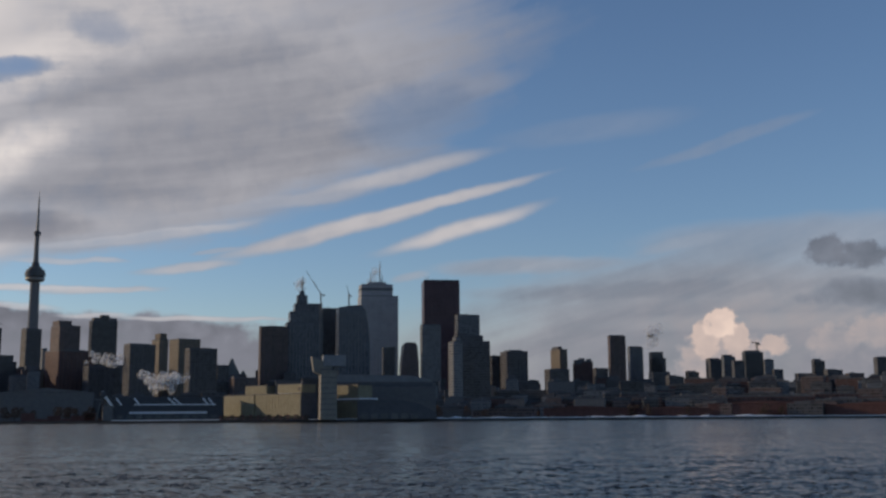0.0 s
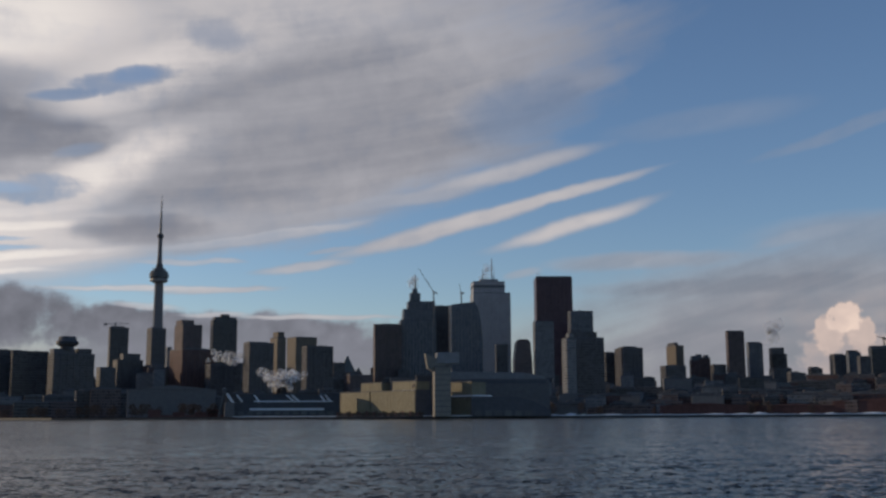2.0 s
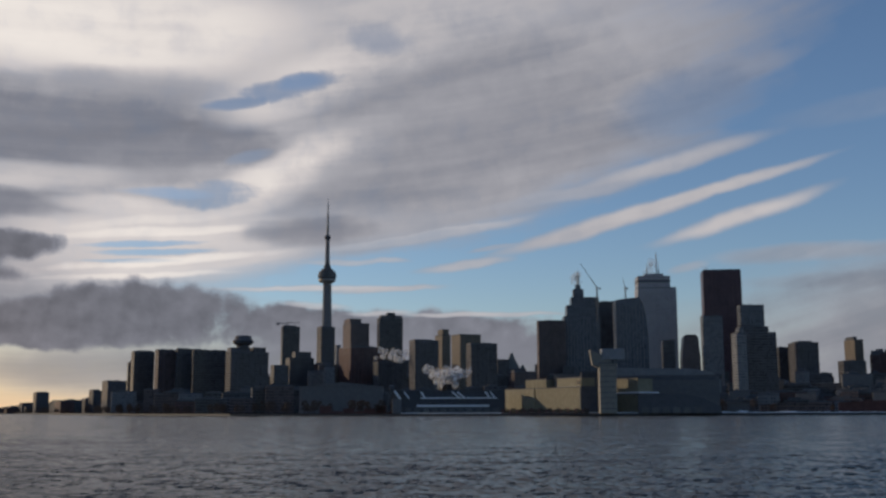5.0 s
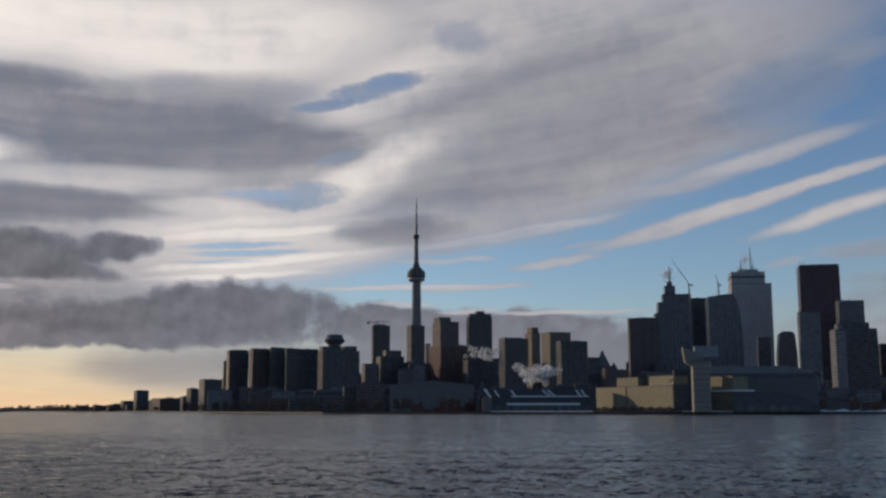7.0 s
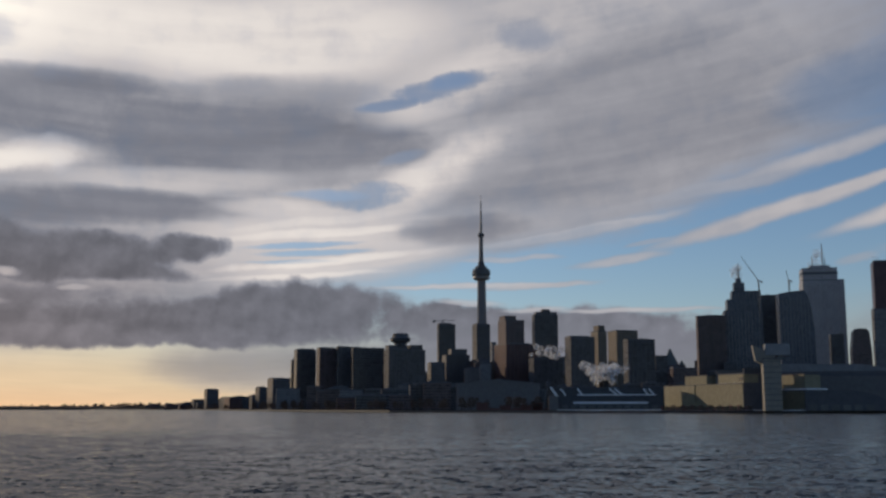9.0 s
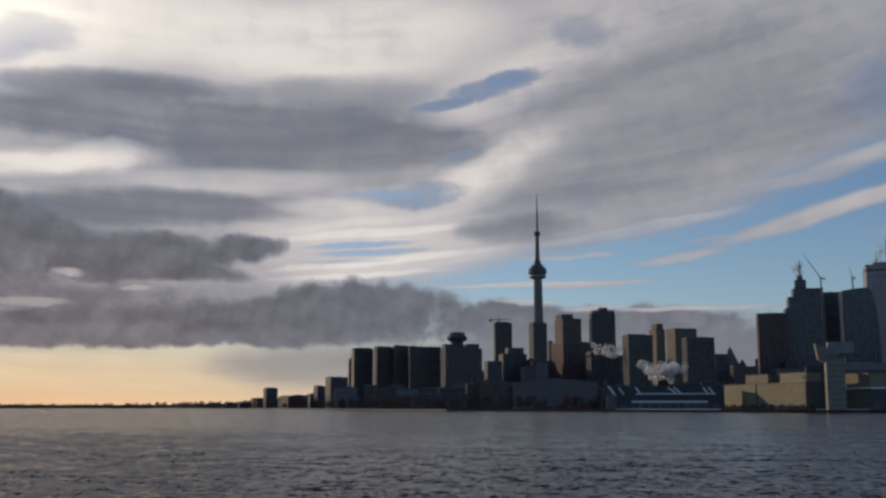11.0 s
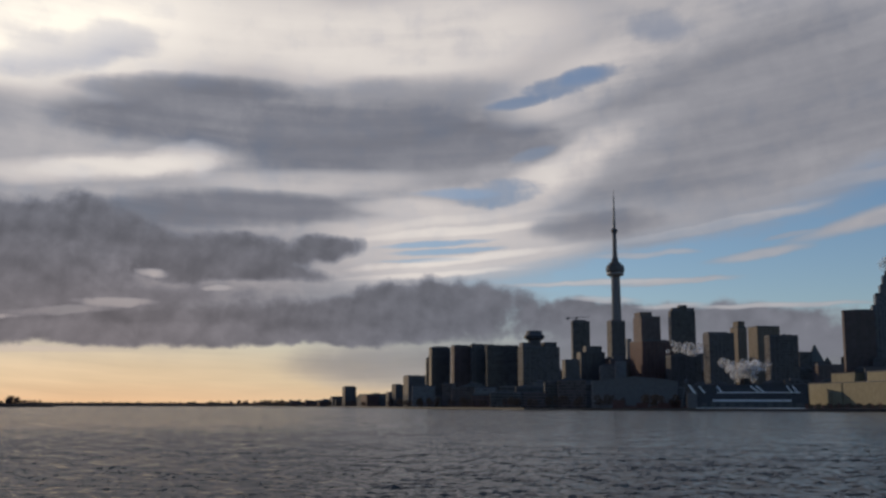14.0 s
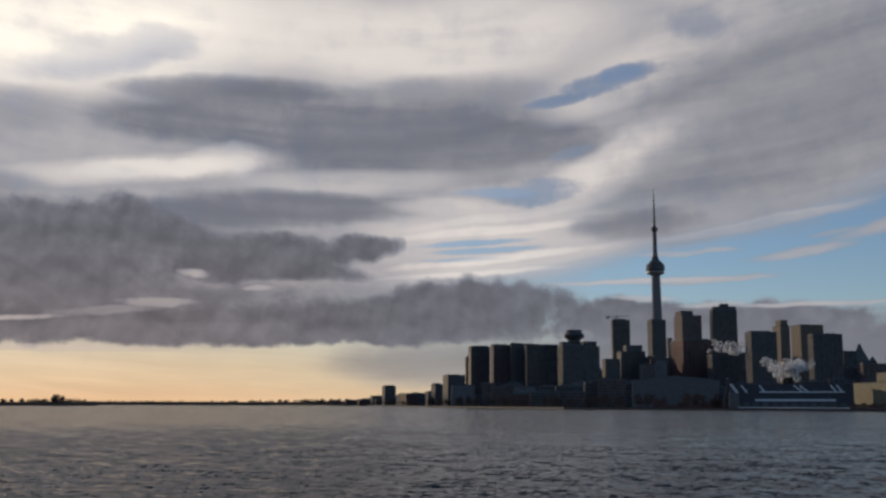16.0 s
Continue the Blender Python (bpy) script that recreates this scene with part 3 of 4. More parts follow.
def tower(name, label, x, y, rot, w, d, h, mat, caps=(), ribs=0):
    """A tower with walls, a parapet, rooftop boxes and upright ribs between its bays."""
    ob = thing(name, label, name.split("_")[-1] if name != "construction_tower" else "tower", x, y, rot=rot, group="city buildings")
    part("wall", box(-w / 2, w / 2, -d / 2, d / 2, 0, h, 0.4), mat, ob)
    bm = bmesh.new()
    for q in ((-w / 2, w / 2, -d / 2, -d / 2 + 0.6), (-w / 2, w / 2, d / 2 - 0.6, d / 2), (-w / 2, -w / 2 + 0.6, -d / 2 + 0.6, d / 2 - 0.6), (w / 2 - 0.6, w / 2, -d / 2 + 0.6, d / 2 - 0.6)):
        box(*q, h - 0.2, h + 1.1, bm=bm)
    part("parapet", bm, DARK, ob)
    top = h
    for f0, f1, rise in caps:
        part("penthouse", box(-w / 2 + f0 * w, -w / 2 + f1 * w, -d * 0.34, d * 0.38, h - 0.5, h + max(rise, 1.5), 0.4), mat if rise > 8 else DARK, ob)
        top = max(top, h + rise)
    rng = random.Random(int(abs(x) * 7 + abs(y)))
    for k in range(2 + int(w / 16)):
        u, v, s = rng.uniform(-0.38, 0.38) * w, rng.uniform(-0.3, 0.3) * d, rng.uniform(1.2, 3.2)
        part("roof_unit", box(u - s, u + s, v - s * 0.7, v + s * 0.7, h - 0.3, h + rng.uniform(1.2, 2.8), 0.15), STEEL, ob)
    if ribs:
        me = None
        for k in range(ribs + 1):
            u = -w / 2 + 0.7 + (w - 1.4) * k / ribs
            if me is None:
                first = part("rib", box(-0.55, 0.55, -0.5, 0.1, 0, h - 0.6), mat, ob)
                me = first.data
                first.location = (u, -d / 2, 0)
            else:
                rib = new("rib", me)
                rib.parent, rib.location = ob, (u, -d / 2, 0)
    return ob


tower("apartment_block", "dark concrete apartment block on the waterfront", -483, 2317, 31.9, 23.0, 27.1, 46.3, CONCRETE, caps=[(0.02, 0.67, 3.6)])
tower("apartment_block", "grey concrete apartment block with low rooftop boxes", -408, 2138, 26.2, 45.4, 42.3, 61.5, CONCRETE, caps=[(0.02, 0.17, 2.2), (0.3, 0.55, 2.3)])
tower("apartment_tower", "dark slab apartment tower with a chamfered corner", -284, 1688, 25.0, 32.0, 16.3, 94.5, DARK_GLASS, caps=[(0.2, 0.91, 2.8)], ribs=7)
tower("apartment_tower", "dark brown apartment tower with a sunlit end wall", -243, 1643, 30.8, 28.0, 13.2, 94.7, BROWN, caps=[(0.02, 0.77, 1.8)], ribs=6)
tower("apartment_tower", "grey ribbed waterfront apartment tower", -213, 1635, 19.8, 25.3, 13.2, 96.0, CONCRETE, caps=[(0.03, 0.72, 1.8)], ribs=5)
tower("apartment_tower", "long dark apartment slab on the waterfront", -174, 1605, 15.0, 48.0, 21.8, 92.2, DARK_GLASS, caps=[(0.04, 0.26, 2.6)], ribs=10)
tower("hotel_tower", "pale concrete hotel tower with a sunlit end wall", -111, 1516, 23.0, 55.3, 23.2, 84.5, CONCRETE, caps=[(0.02, 0.53, 7.2), (0.62, 0.95, 8.1)], ribs=6)
tower("construction_tower", "dark glass tower still under construction", -76, 2260, 14.4, 37.4, 15.3, 180.1, DARK_GLASS, caps=[(0.08, 0.8, 3.7)], ribs=5)
tower("office_block", "grey low office block behind the quay", -76, 1763, 17.7, 24.7, 23.0, 77.0, CONCRETE)
tower("office_block", "dark office block with a rounded roof", -47, 1920, 16.9, 44.7, 29.4, 96.6, DARK_GLASS, caps=[(0.25, 0.91, 12.2)], ribs=5)
tower("office_block", "grey office block with flat roof", -27, 2009, 16.0, 20.7, 13.6, 84.5, CONCRETE)
tower("apartment_tower", "grey apartment tower with a sunlit side", -1, 2269, 20.3, 30.9, 28.3, 180.2, CONCRETE, caps=[(0.02, 0.83, 2.4)], ribs=4)
tower("apartment_tower", "thin pale apartment tower", 23, 2107, 14.4, 8.2, 13.1, 131.2, PALE)
tower("apartment_tower", "brown apartment tower with a warm lit side", 65, 2331, 18.7, 43.4, 51.0, 192.8, BROWN, caps=[(0.02, 0.64, 11.1)], ribs=5)
tower("office_block", "red-brown brick office block in shade", 59, 1836, 20.7, 58.5, 56.3, 110.8, RED_BRICK, caps=[(0.18, 0.82, 2.8)], ribs=8)
tower("apartment_tower", "dark glass apartment tower with a stepped top", 139, 2315, 9.1, 52.4, 27.4, 203.8, DARK_GLASS, caps=[(0.08, 0.98, 7.3), (0.37, 0.69, 13.5)], ribs=5)
tower("office_block", "dark grey office block beside a steam vent", 107, 1770, 12.2, 51.1, 33.6, 83.4, CONCRETE, ribs=6)
tower("apartment_tower", "grey concrete apartment tower with low penthouse", 154, 1663, 15.2, 39.8, 27.3, 112.0, CONCRETE, caps=[(0.02, 0.79, 2.6)], ribs=6)
tower("apartment_tower", "cream apartment tower with a sunlit side", 211, 1906, 18.7, 17.2, 30.2, 138.4, GOLD, caps=[(0.22, 0.94, 11.1)], ribs=3)
tower("office_tower", "bronze office tower with a bright sunlit side", 234, 1758, 17.7, 38.1, 35.0, 128.4, GOLD, caps=[(0.06, 0.95, 1.7)], ribs=5)
tower("apartment_tower", "grey apartment tower with vertical bays", 215, 1450, 10.2, 38.4, 20.8, 94.2, CONCRETE, caps=[(0.02, 0.79, 1.4)], ribs=6)
tower("office_block", "grey office block with flat roof", 300, 1787, 5.7, 20.3, 19.0, 88.3, CONCRETE)
tower("office_block", "low brown office block", 318, 1693, 4.8, 38.1, 35.6, 64.5, BROWN, caps=[(0.02, 0.28, 3.5)])
tower("office_tower", "brown stone office tower with close vertical piers", 426, 1968, 3.5, 53.6, 12.8, 171.1, BROWN, caps=[(0.34, 0.9, 2.6)], ribs=14)
tower("office_tower", "dark glass office tower with flat roof", 570, 2089, -4.8, 38.2, 24.0, 221.5, DARK_GLASS, ribs=6)
tower("office_tower", "pale concrete slab tower with plain walls", 622, 1648, -8.2, 31.9, 16.7, 153.3, PALE)
tower("office_tower", "grey-blue glass office tower with flat roof", 817, 1954, -8.2, 45.7, 25.0, 203.0, BLUE_GLASS, ribs=6)
tower("office_tower", "dark office tower before a white one", 555, 1668, -8.1, 20.6, 13.0, 115.3, DARK_GLASS)
tower("office_block", "dark office block with flat roof", 742, 1650, -4.0, 18.6, 12.8, 103.3, DARK_GLASS)
tower("office_tower", "grey office tower with a low rooftop box", 756, 1606, -4.9, 34.2, 40.3, 107.6, CONCRETE, caps=[(0.14, 0.77, 3.5)], ribs=5)
tower("apartment_tower", "cream apartment tower with a sunlit wall", 891, 1702, -2.7, 15.1, 39.7, 119.2, GOLD, caps=[(0.02, 0.5, 6.0)], ribs=3)
tower("office_block", "grey low office block", 793, 1523, -7.1, 34.4, 23.6, 75.1, CONCRETE)
tower("apartment_block", "red brick apartment block with stepped roof", 913, 1674, -8.4, 14.1, 9.7, 92.9, RED_BRICK, caps=[(0.12, 0.98, 7.8)])
tower("apartment_block", "red brick apartment block with a jagged roofline", 952, 1715, -8.8, 23.8, 16.3, 99.2, RED_BRICK, caps=[(0.02, 0.38, 7.1), (0.64, 0.91, 5.8)])
tower("office_block", "grey low office block with masts", 901, 1571, -9.6, 21.8, 15.0, 80.1, CONCRETE)
tower("apartment_tower", "tall brown apartment tower with rounded top corners", 925, 1556, -15.4, 27.4, 14.0, 134.1, BROWN, caps=[(0.02, 0.93, 2.5)], ribs=5)
tower("apartment_tower", "grey-blue apartment tower with a set-back top", 1004, 1626, -16.4, 24.3, 16.0, 119.9, BLUE_GLASS, caps=[(0.02, 0.88, 3.7)], ribs=4)
tower("office_tower", "grey stepped office tower", 987, 1525, -17.6, 29.4, 27.5, 72.2, CONCRETE, caps=[(0.02, 0.84, 24.7), (0.02, 0.69, 34.9)], ribs=5)
tower("apartment_block", "low grey apartment block", 950, 1424, -13.4, 24.1, 16.5, 60.9, CONCRETE, caps=[(0.02, 0.56, 3.4)])
tower("apartment_block", "dark apartment block with rounded top", 1028, 1489, -14.4, 19.3, 13.3, 71.2, DARK_GLASS, caps=[(0.02, 0.76, 3.5)])
tower("apartment_tower", "grey apartment tower with a stepped roof", 1118, 1554, -13.6, 20.6, 21.9, 96.4, CONCRETE, caps=[(0.02, 0.86, 3.7)], ribs=4)
tower("apartment_tower", "blue-grey apartment tower with rooftop box", 1166, 1577, -18.3, 21.1, 16.2, 103.3, BLUE_GLASS, caps=[(0.02, 0.81, 4.7)], ribs=4)
tower("apartment_tower", "grey apartment tower with flat roof", 1088, 1445, -18.8, 17.9, 13.8, 88.8, CONCRETE)
tower("construction_tower", "dark concrete tower under construction with a crane", 1140, 1474, -22.3, 30.5, 20.1, 104.7, DARK_GLASS, caps=[(0.02, 0.88, 4.3)], ribs=5)
tower("apartment_tower", "pale apartment tower with flat roof", 1219, 1534, -20.3, 16.7, 12.9, 96.7, PALE)
tower("apartment_block", "grey apartment block with flat roof", 1136, 1407, -20.7, 15.3, 11.8, 73.1, CONCRETE)
tower("apartment_block", "low grey apartment block", 1169, 1384, -21.9, 23.2, 17.8, 66.3, CONCRETE)
tower("apartment_tower", "dark apartment tower with rooftop box", 1218, 1405, -22.7, 17.8, 13.7, 88.0, DARK_GLASS, caps=[(0.02, 0.69, 4.5)])
tower("apartment_block", "grey apartment block with flat roof", 1204, 1355, -23.4, 24.2, 18.6, 70.8, CONCRETE, caps=[(0.02, 0.41, 2.6)])
tower("apartment_block", "brown apartment block with flat roof", 1193, 1297, -24.3, 24.6, 18.9, 63.1, BROWN)
tower("apartment_tower", "grey apartment tower with flat roof", 1259, 1304, -25.7, 24.2, 18.6, 88.7, CONCRETE, caps=[(0.02, 0.82, 2.4)], ribs=4)
tower("apartment_block", "far grey apartment block on the waterfront", -727, 2827, 29.6, 31.9, 29.8, 51.7, CONCRETE, caps=[(0.15, 0.9, 3.1)])
tower("apartment_block", "low far apartment block", -786, 2912, 30.3, 27.7, 25.8, 26.4, CONCRETE)
tower("warehouse", "long low far warehouse on the shore", -646, 2768, 28.7, 72.8, 67.9, 28.0, CONCRETE, caps=[(0.05, 0.68, 4.5)])


def stepped(name, label, x, y, rot, mat, tiers, extras=()):
    """A tower of stacked tiers: half widths to each side, depth, foot and head."""
    ob = thing(name, label, "tower", x, y, rot=rot, group="city buildings")
    for k, (x0, x1, dp, z0, z1) in enumerate(tiers):
        part("shaft" if k == 0 else "setback", box(x0, x1, -dp / 2, dp / 2, z0 - (0.4 if k else 0), z1, 0.5), mat, ob)
        part("parapet", box(x0 + 0.3, x1 - 0.3, -dp / 2 + 0.3, dp / 2 - 0.3, z1 - 0.2, z1 + 1.2, 0.2), DARK, ob)
    return ob


def ribbed(ob, x0, x1, dp, z0, z1, count, mat):
    me = None
    for k in range(count + 1):
        u = x0 + 0.8 + (x1 - x0 - 1.6) * k / count
        if me is None:
            rib = part("rib", box(-0.6, 0.6, -0.6, 0.1, z0, z1), mat, ob)
            me = rib.data
        else:
            rib = new("rib", me)
            rib.parent = ob
        rib.location = (u, -dp / 2, 0)


# the tall broadcast tower
cn = thing("broadcast_tower", "tall grey concrete broadcast tower with a round pod and mast", "tower", 0, 2692)
shaft = bmesh.new()
for k in range(3):
    # three tapering fins round a hexagonal core
    t0 = radians(90 + 120 * k + 15)
    prev = None
    for r, z in ((30, 0), (21, 60), (16, 130), (13, 220), (11, 335)):
        c, s = math.cos(t0), math.sin(t0)
        half = 4.2 - z * 0.004
        ring = [shaft.verts.new((c * q - s * o, s * q + c * o, z)) for q, o in ((0, -half), (r, -half * 0.7), (r, half * 0.7), (0, half))]
        if prev:
            for j in range(4):
                shaft.faces.new((prev[j], prev[(j + 1) % 4], ring[(j + 1) % 4], ring[j]))
        prev = ring
part("shaft", shaft, PLAIN, cn)
part("core", lathe(((13, 0), (11.5, 150), (10, 335)), 6), PLAIN, cn)
part("pod_base", lathe(((9, 326), (13, 328), (20, 331), (22, 333.5), (22, 337.5), (20.5, 338)), 36), MAST, cn, "pale radome ring under the pod")
pod = part("pod", lathe(((18, 337.9), (18, 340), (23.4, 341), (23.4, 351), (21.4, 351.5), (21.4, 357), (15.5, 358), (15.5, 363.5), (9.5, 365), (8.2, 374), (7.0, 376)), 36), DARK, cn)
for r, z in ((23.6, 342.5), (23.6, 347.5), (21.6, 353.5)):
    part("window_band", lathe(((r, z), (r, z + 2.0)), 36), WINDOW, pod)
part("upper_shaft", lathe(((6.5, 375), (5.4, 400), (5.0, 447)), 12), PLAIN, cn)
part("sky_pod", lathe(((5.2, 440), (7.6, 443), (8.2, 446), (7.4, 450), (4.2, 453)), 24), DARK, cn)
part("mast", lathe(((3.4, 452), (3.3, 480), (2.5, 480.5), (2.4, 510), (1.6, 510.5), (1.5, 535), (0.8, 535.5), (0.5, 552)), 10), MAST, cn, "white-grey antenna mast")
for z in (462, 471, 489, 499, 519, 527):
    part("mast_ring", lathe(((3.9 - (z - 450) * 0.024, z), (3.9 - (z - 450) * 0.024, z + 1.2)), 12), STEEL, cn)

# stepped tower with a spire
Q = (489.1, 1990.8, 150.4)
z = lambda v: v - GROUND
bank_tower = stepped("office_tower", "stepped blue-grey office tower with a spire", Q[0], Q[1], -8, BLUE_GLASS, [
    (-34, 35, 44, 0, 181.5), (-28, 34.5, 40, 181.5, 202.5), (-19, 34, 36, 202.5, 218.0),
    (-14, 6, 22, 218.0, 234.7), (-9, 1, 12, 234.7, 243.6)])
ribbed(bank_tower, -34, 35, 44, 0, 179.3, 11, PALE)
ribbed(bank_tower, -19, 34, 36.5, 202.5, 216.9, 8, PALE)
part("spire", lathe(((1.6, 243.6), (1.2, 259.2), (0.4, 274.9)), 8, at=(-3, 0)), STEEL, bank_tower)

# white tower with antennas
Q = (733.8, 2285.1, 174.8)
white = stepped("office_tower", "tall white marble-clad office tower with antennas", Q[0], Q[1], -10, WHITE_STONE, [
    (-42, 43, 62, 0, 272.6), (-41, 31, 52, 272.6, 298.7), (-24, 18, 30, 298.7, 305.2)])
ribbed(white, -42, 43, 62, 0, 270.0, 12, WHITE_STONE)
for u, top in ((-16, 331.6), (5, 357.8), (10, 326.2)):
    part("antenna", lathe(((1.5, 302.6), (1.1, top - 12), (0.4, top)), 8, at=(u, 0)), STEEL, white)
part("crown_band", box(-41.4, 31.4, -26.4, 26.4, 285.6, 290.8), DARK, white, "dark louvre band")

# dark red tower
Q = (815.2, 2097.1, 163.0)
red = stepped("office_tower", "tall dark red granite office tower with flat roof", Q[0], Q[1], -14, BLACK, [
    (-38.5, 38.5, 46, 0, 287.3), (-37, 37, 44, 287.3, 289.7)])
ribbed(red, -38.5, 38.5, 46, 0, 286.0, 9, BLACK)

# tower with a sloping shoulder
Q = (580.4, 1966.1, 150.2)
slope = thing("office_tower", "blue-grey glass office tower with a sloping shoulder", "tower", Q[0], Q[1], rot=-8, group="city buildings")
part("shaft", prism(((-30, 0), (31, 0), (30.5, 137.2), (27, 181.3), (22, 204.5), (15, 216.7), (-10, 214.5), (-30, 211.2)), -22, 22), BLUE_GLASS, slope)
ribbed(slope, -30, 22, 44, 0, 202.3, 8, PALE)

# stepped pale block before it
Q = (561.8, 1336.7, 67.6)
stepped("hotel_tower", "grey stepped hotel tower with a pale corner bay", Q[0], Q[1], -12, CONCRETE, [
    (-27, 26, 30, 0, 102.6), (-19, 17, 26, 102.6, 110.3), (-19, -5, 20, 110.3, 114.2)])
Q = (524.6, 1298.0, 65.6)
stepped("apartment_tower", "narrow pale apartment tower in front of a grey one", Q[0], Q[1], 6, PALE, [(-6, 8, 14, 0, 99.3), (-1, 6, 9, 99.3, 106.1)])

# tower with a tapering top
Q = (668.9, 1884.8, 103.2)
taper = thing("office_tower", "dark office tower tapering to a small flat top", "tower", Q[0], Q[1], rot=-10, group="city buildings")
part("shaft", prism(((-19, 0), (17, 0), (16, 101.2), (13, 135.3), (8, 140.7), (-8, 140.7), (-13, 135.3), (-17, 101.2)), -14, 14), BROWN, taper)

# old hotel with a steep copper roof
Q = (340.0, 1920.1, 80.8)
hotel = thing("chateau_hotel", "old stone hotel with a steep green copper roof", "hotel", Q[0], Q[1], rot=-6, group="city buildings")
hz = 78.8
part("wall", box(-26, 26, -12, 12, 0, hz, 0.3), BROWN, hotel)
part("roof", prism(((-15, hz), (15, hz), (4, hz + 22), (1.5, hz + 29), (-1.5, hz + 29), (-4, hz + 22)), -9, 9), COPPER, hotel)
for u in (-20, 20):
    part("dormer", prism(((u - 5, hz), (u + 5, hz), (u, hz + 8)), -11, 11), COPPER, hotel)

# round restaurant on the hotel by the water
Q = (-116.7, 1510.5, 94.6)
cap = thing("rooftop_restaurant", "dark round revolving restaurant on a hotel roof", "restaurant", Q[0], Q[1], Q[2] - 2)
part("drum", lathe(((9, 0), (9, 4), (14, 7), (14.5, 11), (12, 13), (11, 17.5), (10, 18)), 28), DARK, cap)
part("window_band", lathe(((14.35, 7.6), (14.75, 10.4)), 28), WINDOW, cap)


# ---- sugar works on the quay ----
def sheet_wall(x0, x1, y, z0, z1, pitch=2.5):
    """Corrugated cladding as a folded sheet with depth."""
    bm = bmesh.new()
    n = max(2, int((x1 - x0) / pitch))
    for k in range(n):
        a, b = x0 + (x1 - x0) * k / n, x0 + (x1 - x0) * (k + 0.82) / n
        box(a, b, y - 0.3, y, z0, z1, bm=bm)
    return bm


def shed(name, label, pos, rot, w, d, h, mat, roof=0.0, roof_mat=None, ribs=True, base=0.0):
    ob = thing(name, label, name.split("_")[-1], pos[0], pos[1], rot=rot, z=GROUND + base)
    part("wall", box(-w / 2, w / 2, -d / 2, d / 2, 0, h, 0.2), mat, ob)
    if ribs:
        part("cladding", sheet_wall(-w / 2 + 0.3, w / 2 - 0.3, -d / 2, 0.5, h - 0.5), mat, ob)
    if roof:
        part("roof", prism(((-w / 2 - 0.8, h), (w / 2 + 0.8, h), (0, h + roof)), -d / 2 - 0.8, d / 2 + 0.8), roof_mat or SHED, ob)
    else:
        part("roof", box(-w / 2 - 0.5, w / 2 + 0.5, -d / 2 - 0.5, d / 2 + 0.5, h - 0.1, h + 0.7, 0.1), roof_mat or DARK, ob)
    return ob


SOUTH = -70.0   # turn of the walls that look towards the low sun


def sunward(name, label, corner, length, deep, h, mat, base=0.0, roof_mat=None):
    """A shed whose long wall looks to the sun; corner: its nearest corner."""
    u = Vector((math.cos(radians(SOUTH)), math.sin(radians(SOUTH))))
    v = Vector((-u.y, u.x))
    c = Vector(corner[:2]) - u * length / 2 + v * deep / 2
    return shed(name, label, c, SOUTH, length, deep, h - base, mat, base=base, roof_mat=roof_mat)


store = sunward("sugar_warehouse", "long cream corrugated sugar store with a dark end wall", (224.7, 921.0, 10.5), 76, 22, 23.2, CREAM)
near_end = Vector((224.7, 921.0, 10.5)[:2]) - Vector((math.cos(radians(SOUTH)), math.sin(radians(SOUTH)))) * 78.0
sunward("sugar_warehouse", "long cream corrugated sugar store in low sun", near_end, 56, 22, 23.2, CREAM)
# a thin panel makes the whole right-hand end darker than the cream walls
part("end_wall", box(38.0, 38.6, -11.2, 11.2, 0.0, 23.2 + 0.9), DARK, store, "darker panel over the end wall")
sunward("roof_house", "cream sheet-clad house on a warehouse roof", (207.0, 981.4, 22.5), 38, 14, 23.2 + 8.5, CREAM, base=23.2)
house = sunward("roof_house", "cream sheet-clad roof house with a dark window", (226.2, 921.6, 21.3), 40, 16, 31.6, CREAM, base=23.2)
part("window", box(13, 19, -8.5, -7.9, 2.5, 6.0), WINDOW, house, "dark window opening")
part("ledge", box(-20, 20, -9.2, -7.9, -0.3, 0.8), SNOW, house, "snowy ledge")
for (px, w, d, h, mat, label) in (
        ((237.7, 935.3, 9.1), 17, 16, 36.5, DARK, "dark sheet-clad process building"),
        ((233.8, 982.6, 22.4), 36, 18, 36.7, SHED, "grey sheet-clad process building behind the stores")):
    shed("process_building", label, px, -12, w, d, h, mat)
silo = shed("silo_tower", "stained concrete silo tower with horizontal joints", (244.4, 902.5, 8.9), -8, 14.5, 14, 43.0, SILO, ribs=False)
top = 43.0
for k in range(9):
    part("joint", box(-7.4, 7.4, -7.2, -6.9, 4 + k * top / 9.3, 4.4 + k * top / 9.3), DARK, silo)
part("conveyor_head", prism(((-15, top + 12), (3, top + 4), (3, top - 10), (-13, top - 1)), -5, 5), SILO, silo, "slanted conveyor housing")
part("head_house", box(-5, 15, -6, 6, top + 3.2, 56.0, 0.3), ROOF_SHEET, silo, "pale grey sheet-clad head house")
part("head_leg", box(5, 9, -4, 4, top - 0.5, top + 3.6), STEEL, silo)
sunward("packing_shed", "small cream packing shed, upper floor in sun", (275.6, 914.4, 16.2), 40, 16, 30.8, CREAM, base=17.6)
low = sunward("packing_shed", "small cream packing shed by the quay in sun", (274.2, 904.4, 7.9), 42, 20, 17.0, CREAM)
part("snowy_roof", box(-21, 21, -10.6, 10.6, 17.0 + 0.71, 18.9, 0.2), SNOW, low, "bright snow on the roof")
Q = (321.2, 978.6, 22.2)
raw = shed("refinery_hall", "long grey refinery hall with a curved end roof", Q, -14, 96, 40, 34.2, SHED, ribs=True)
hall = 34.2
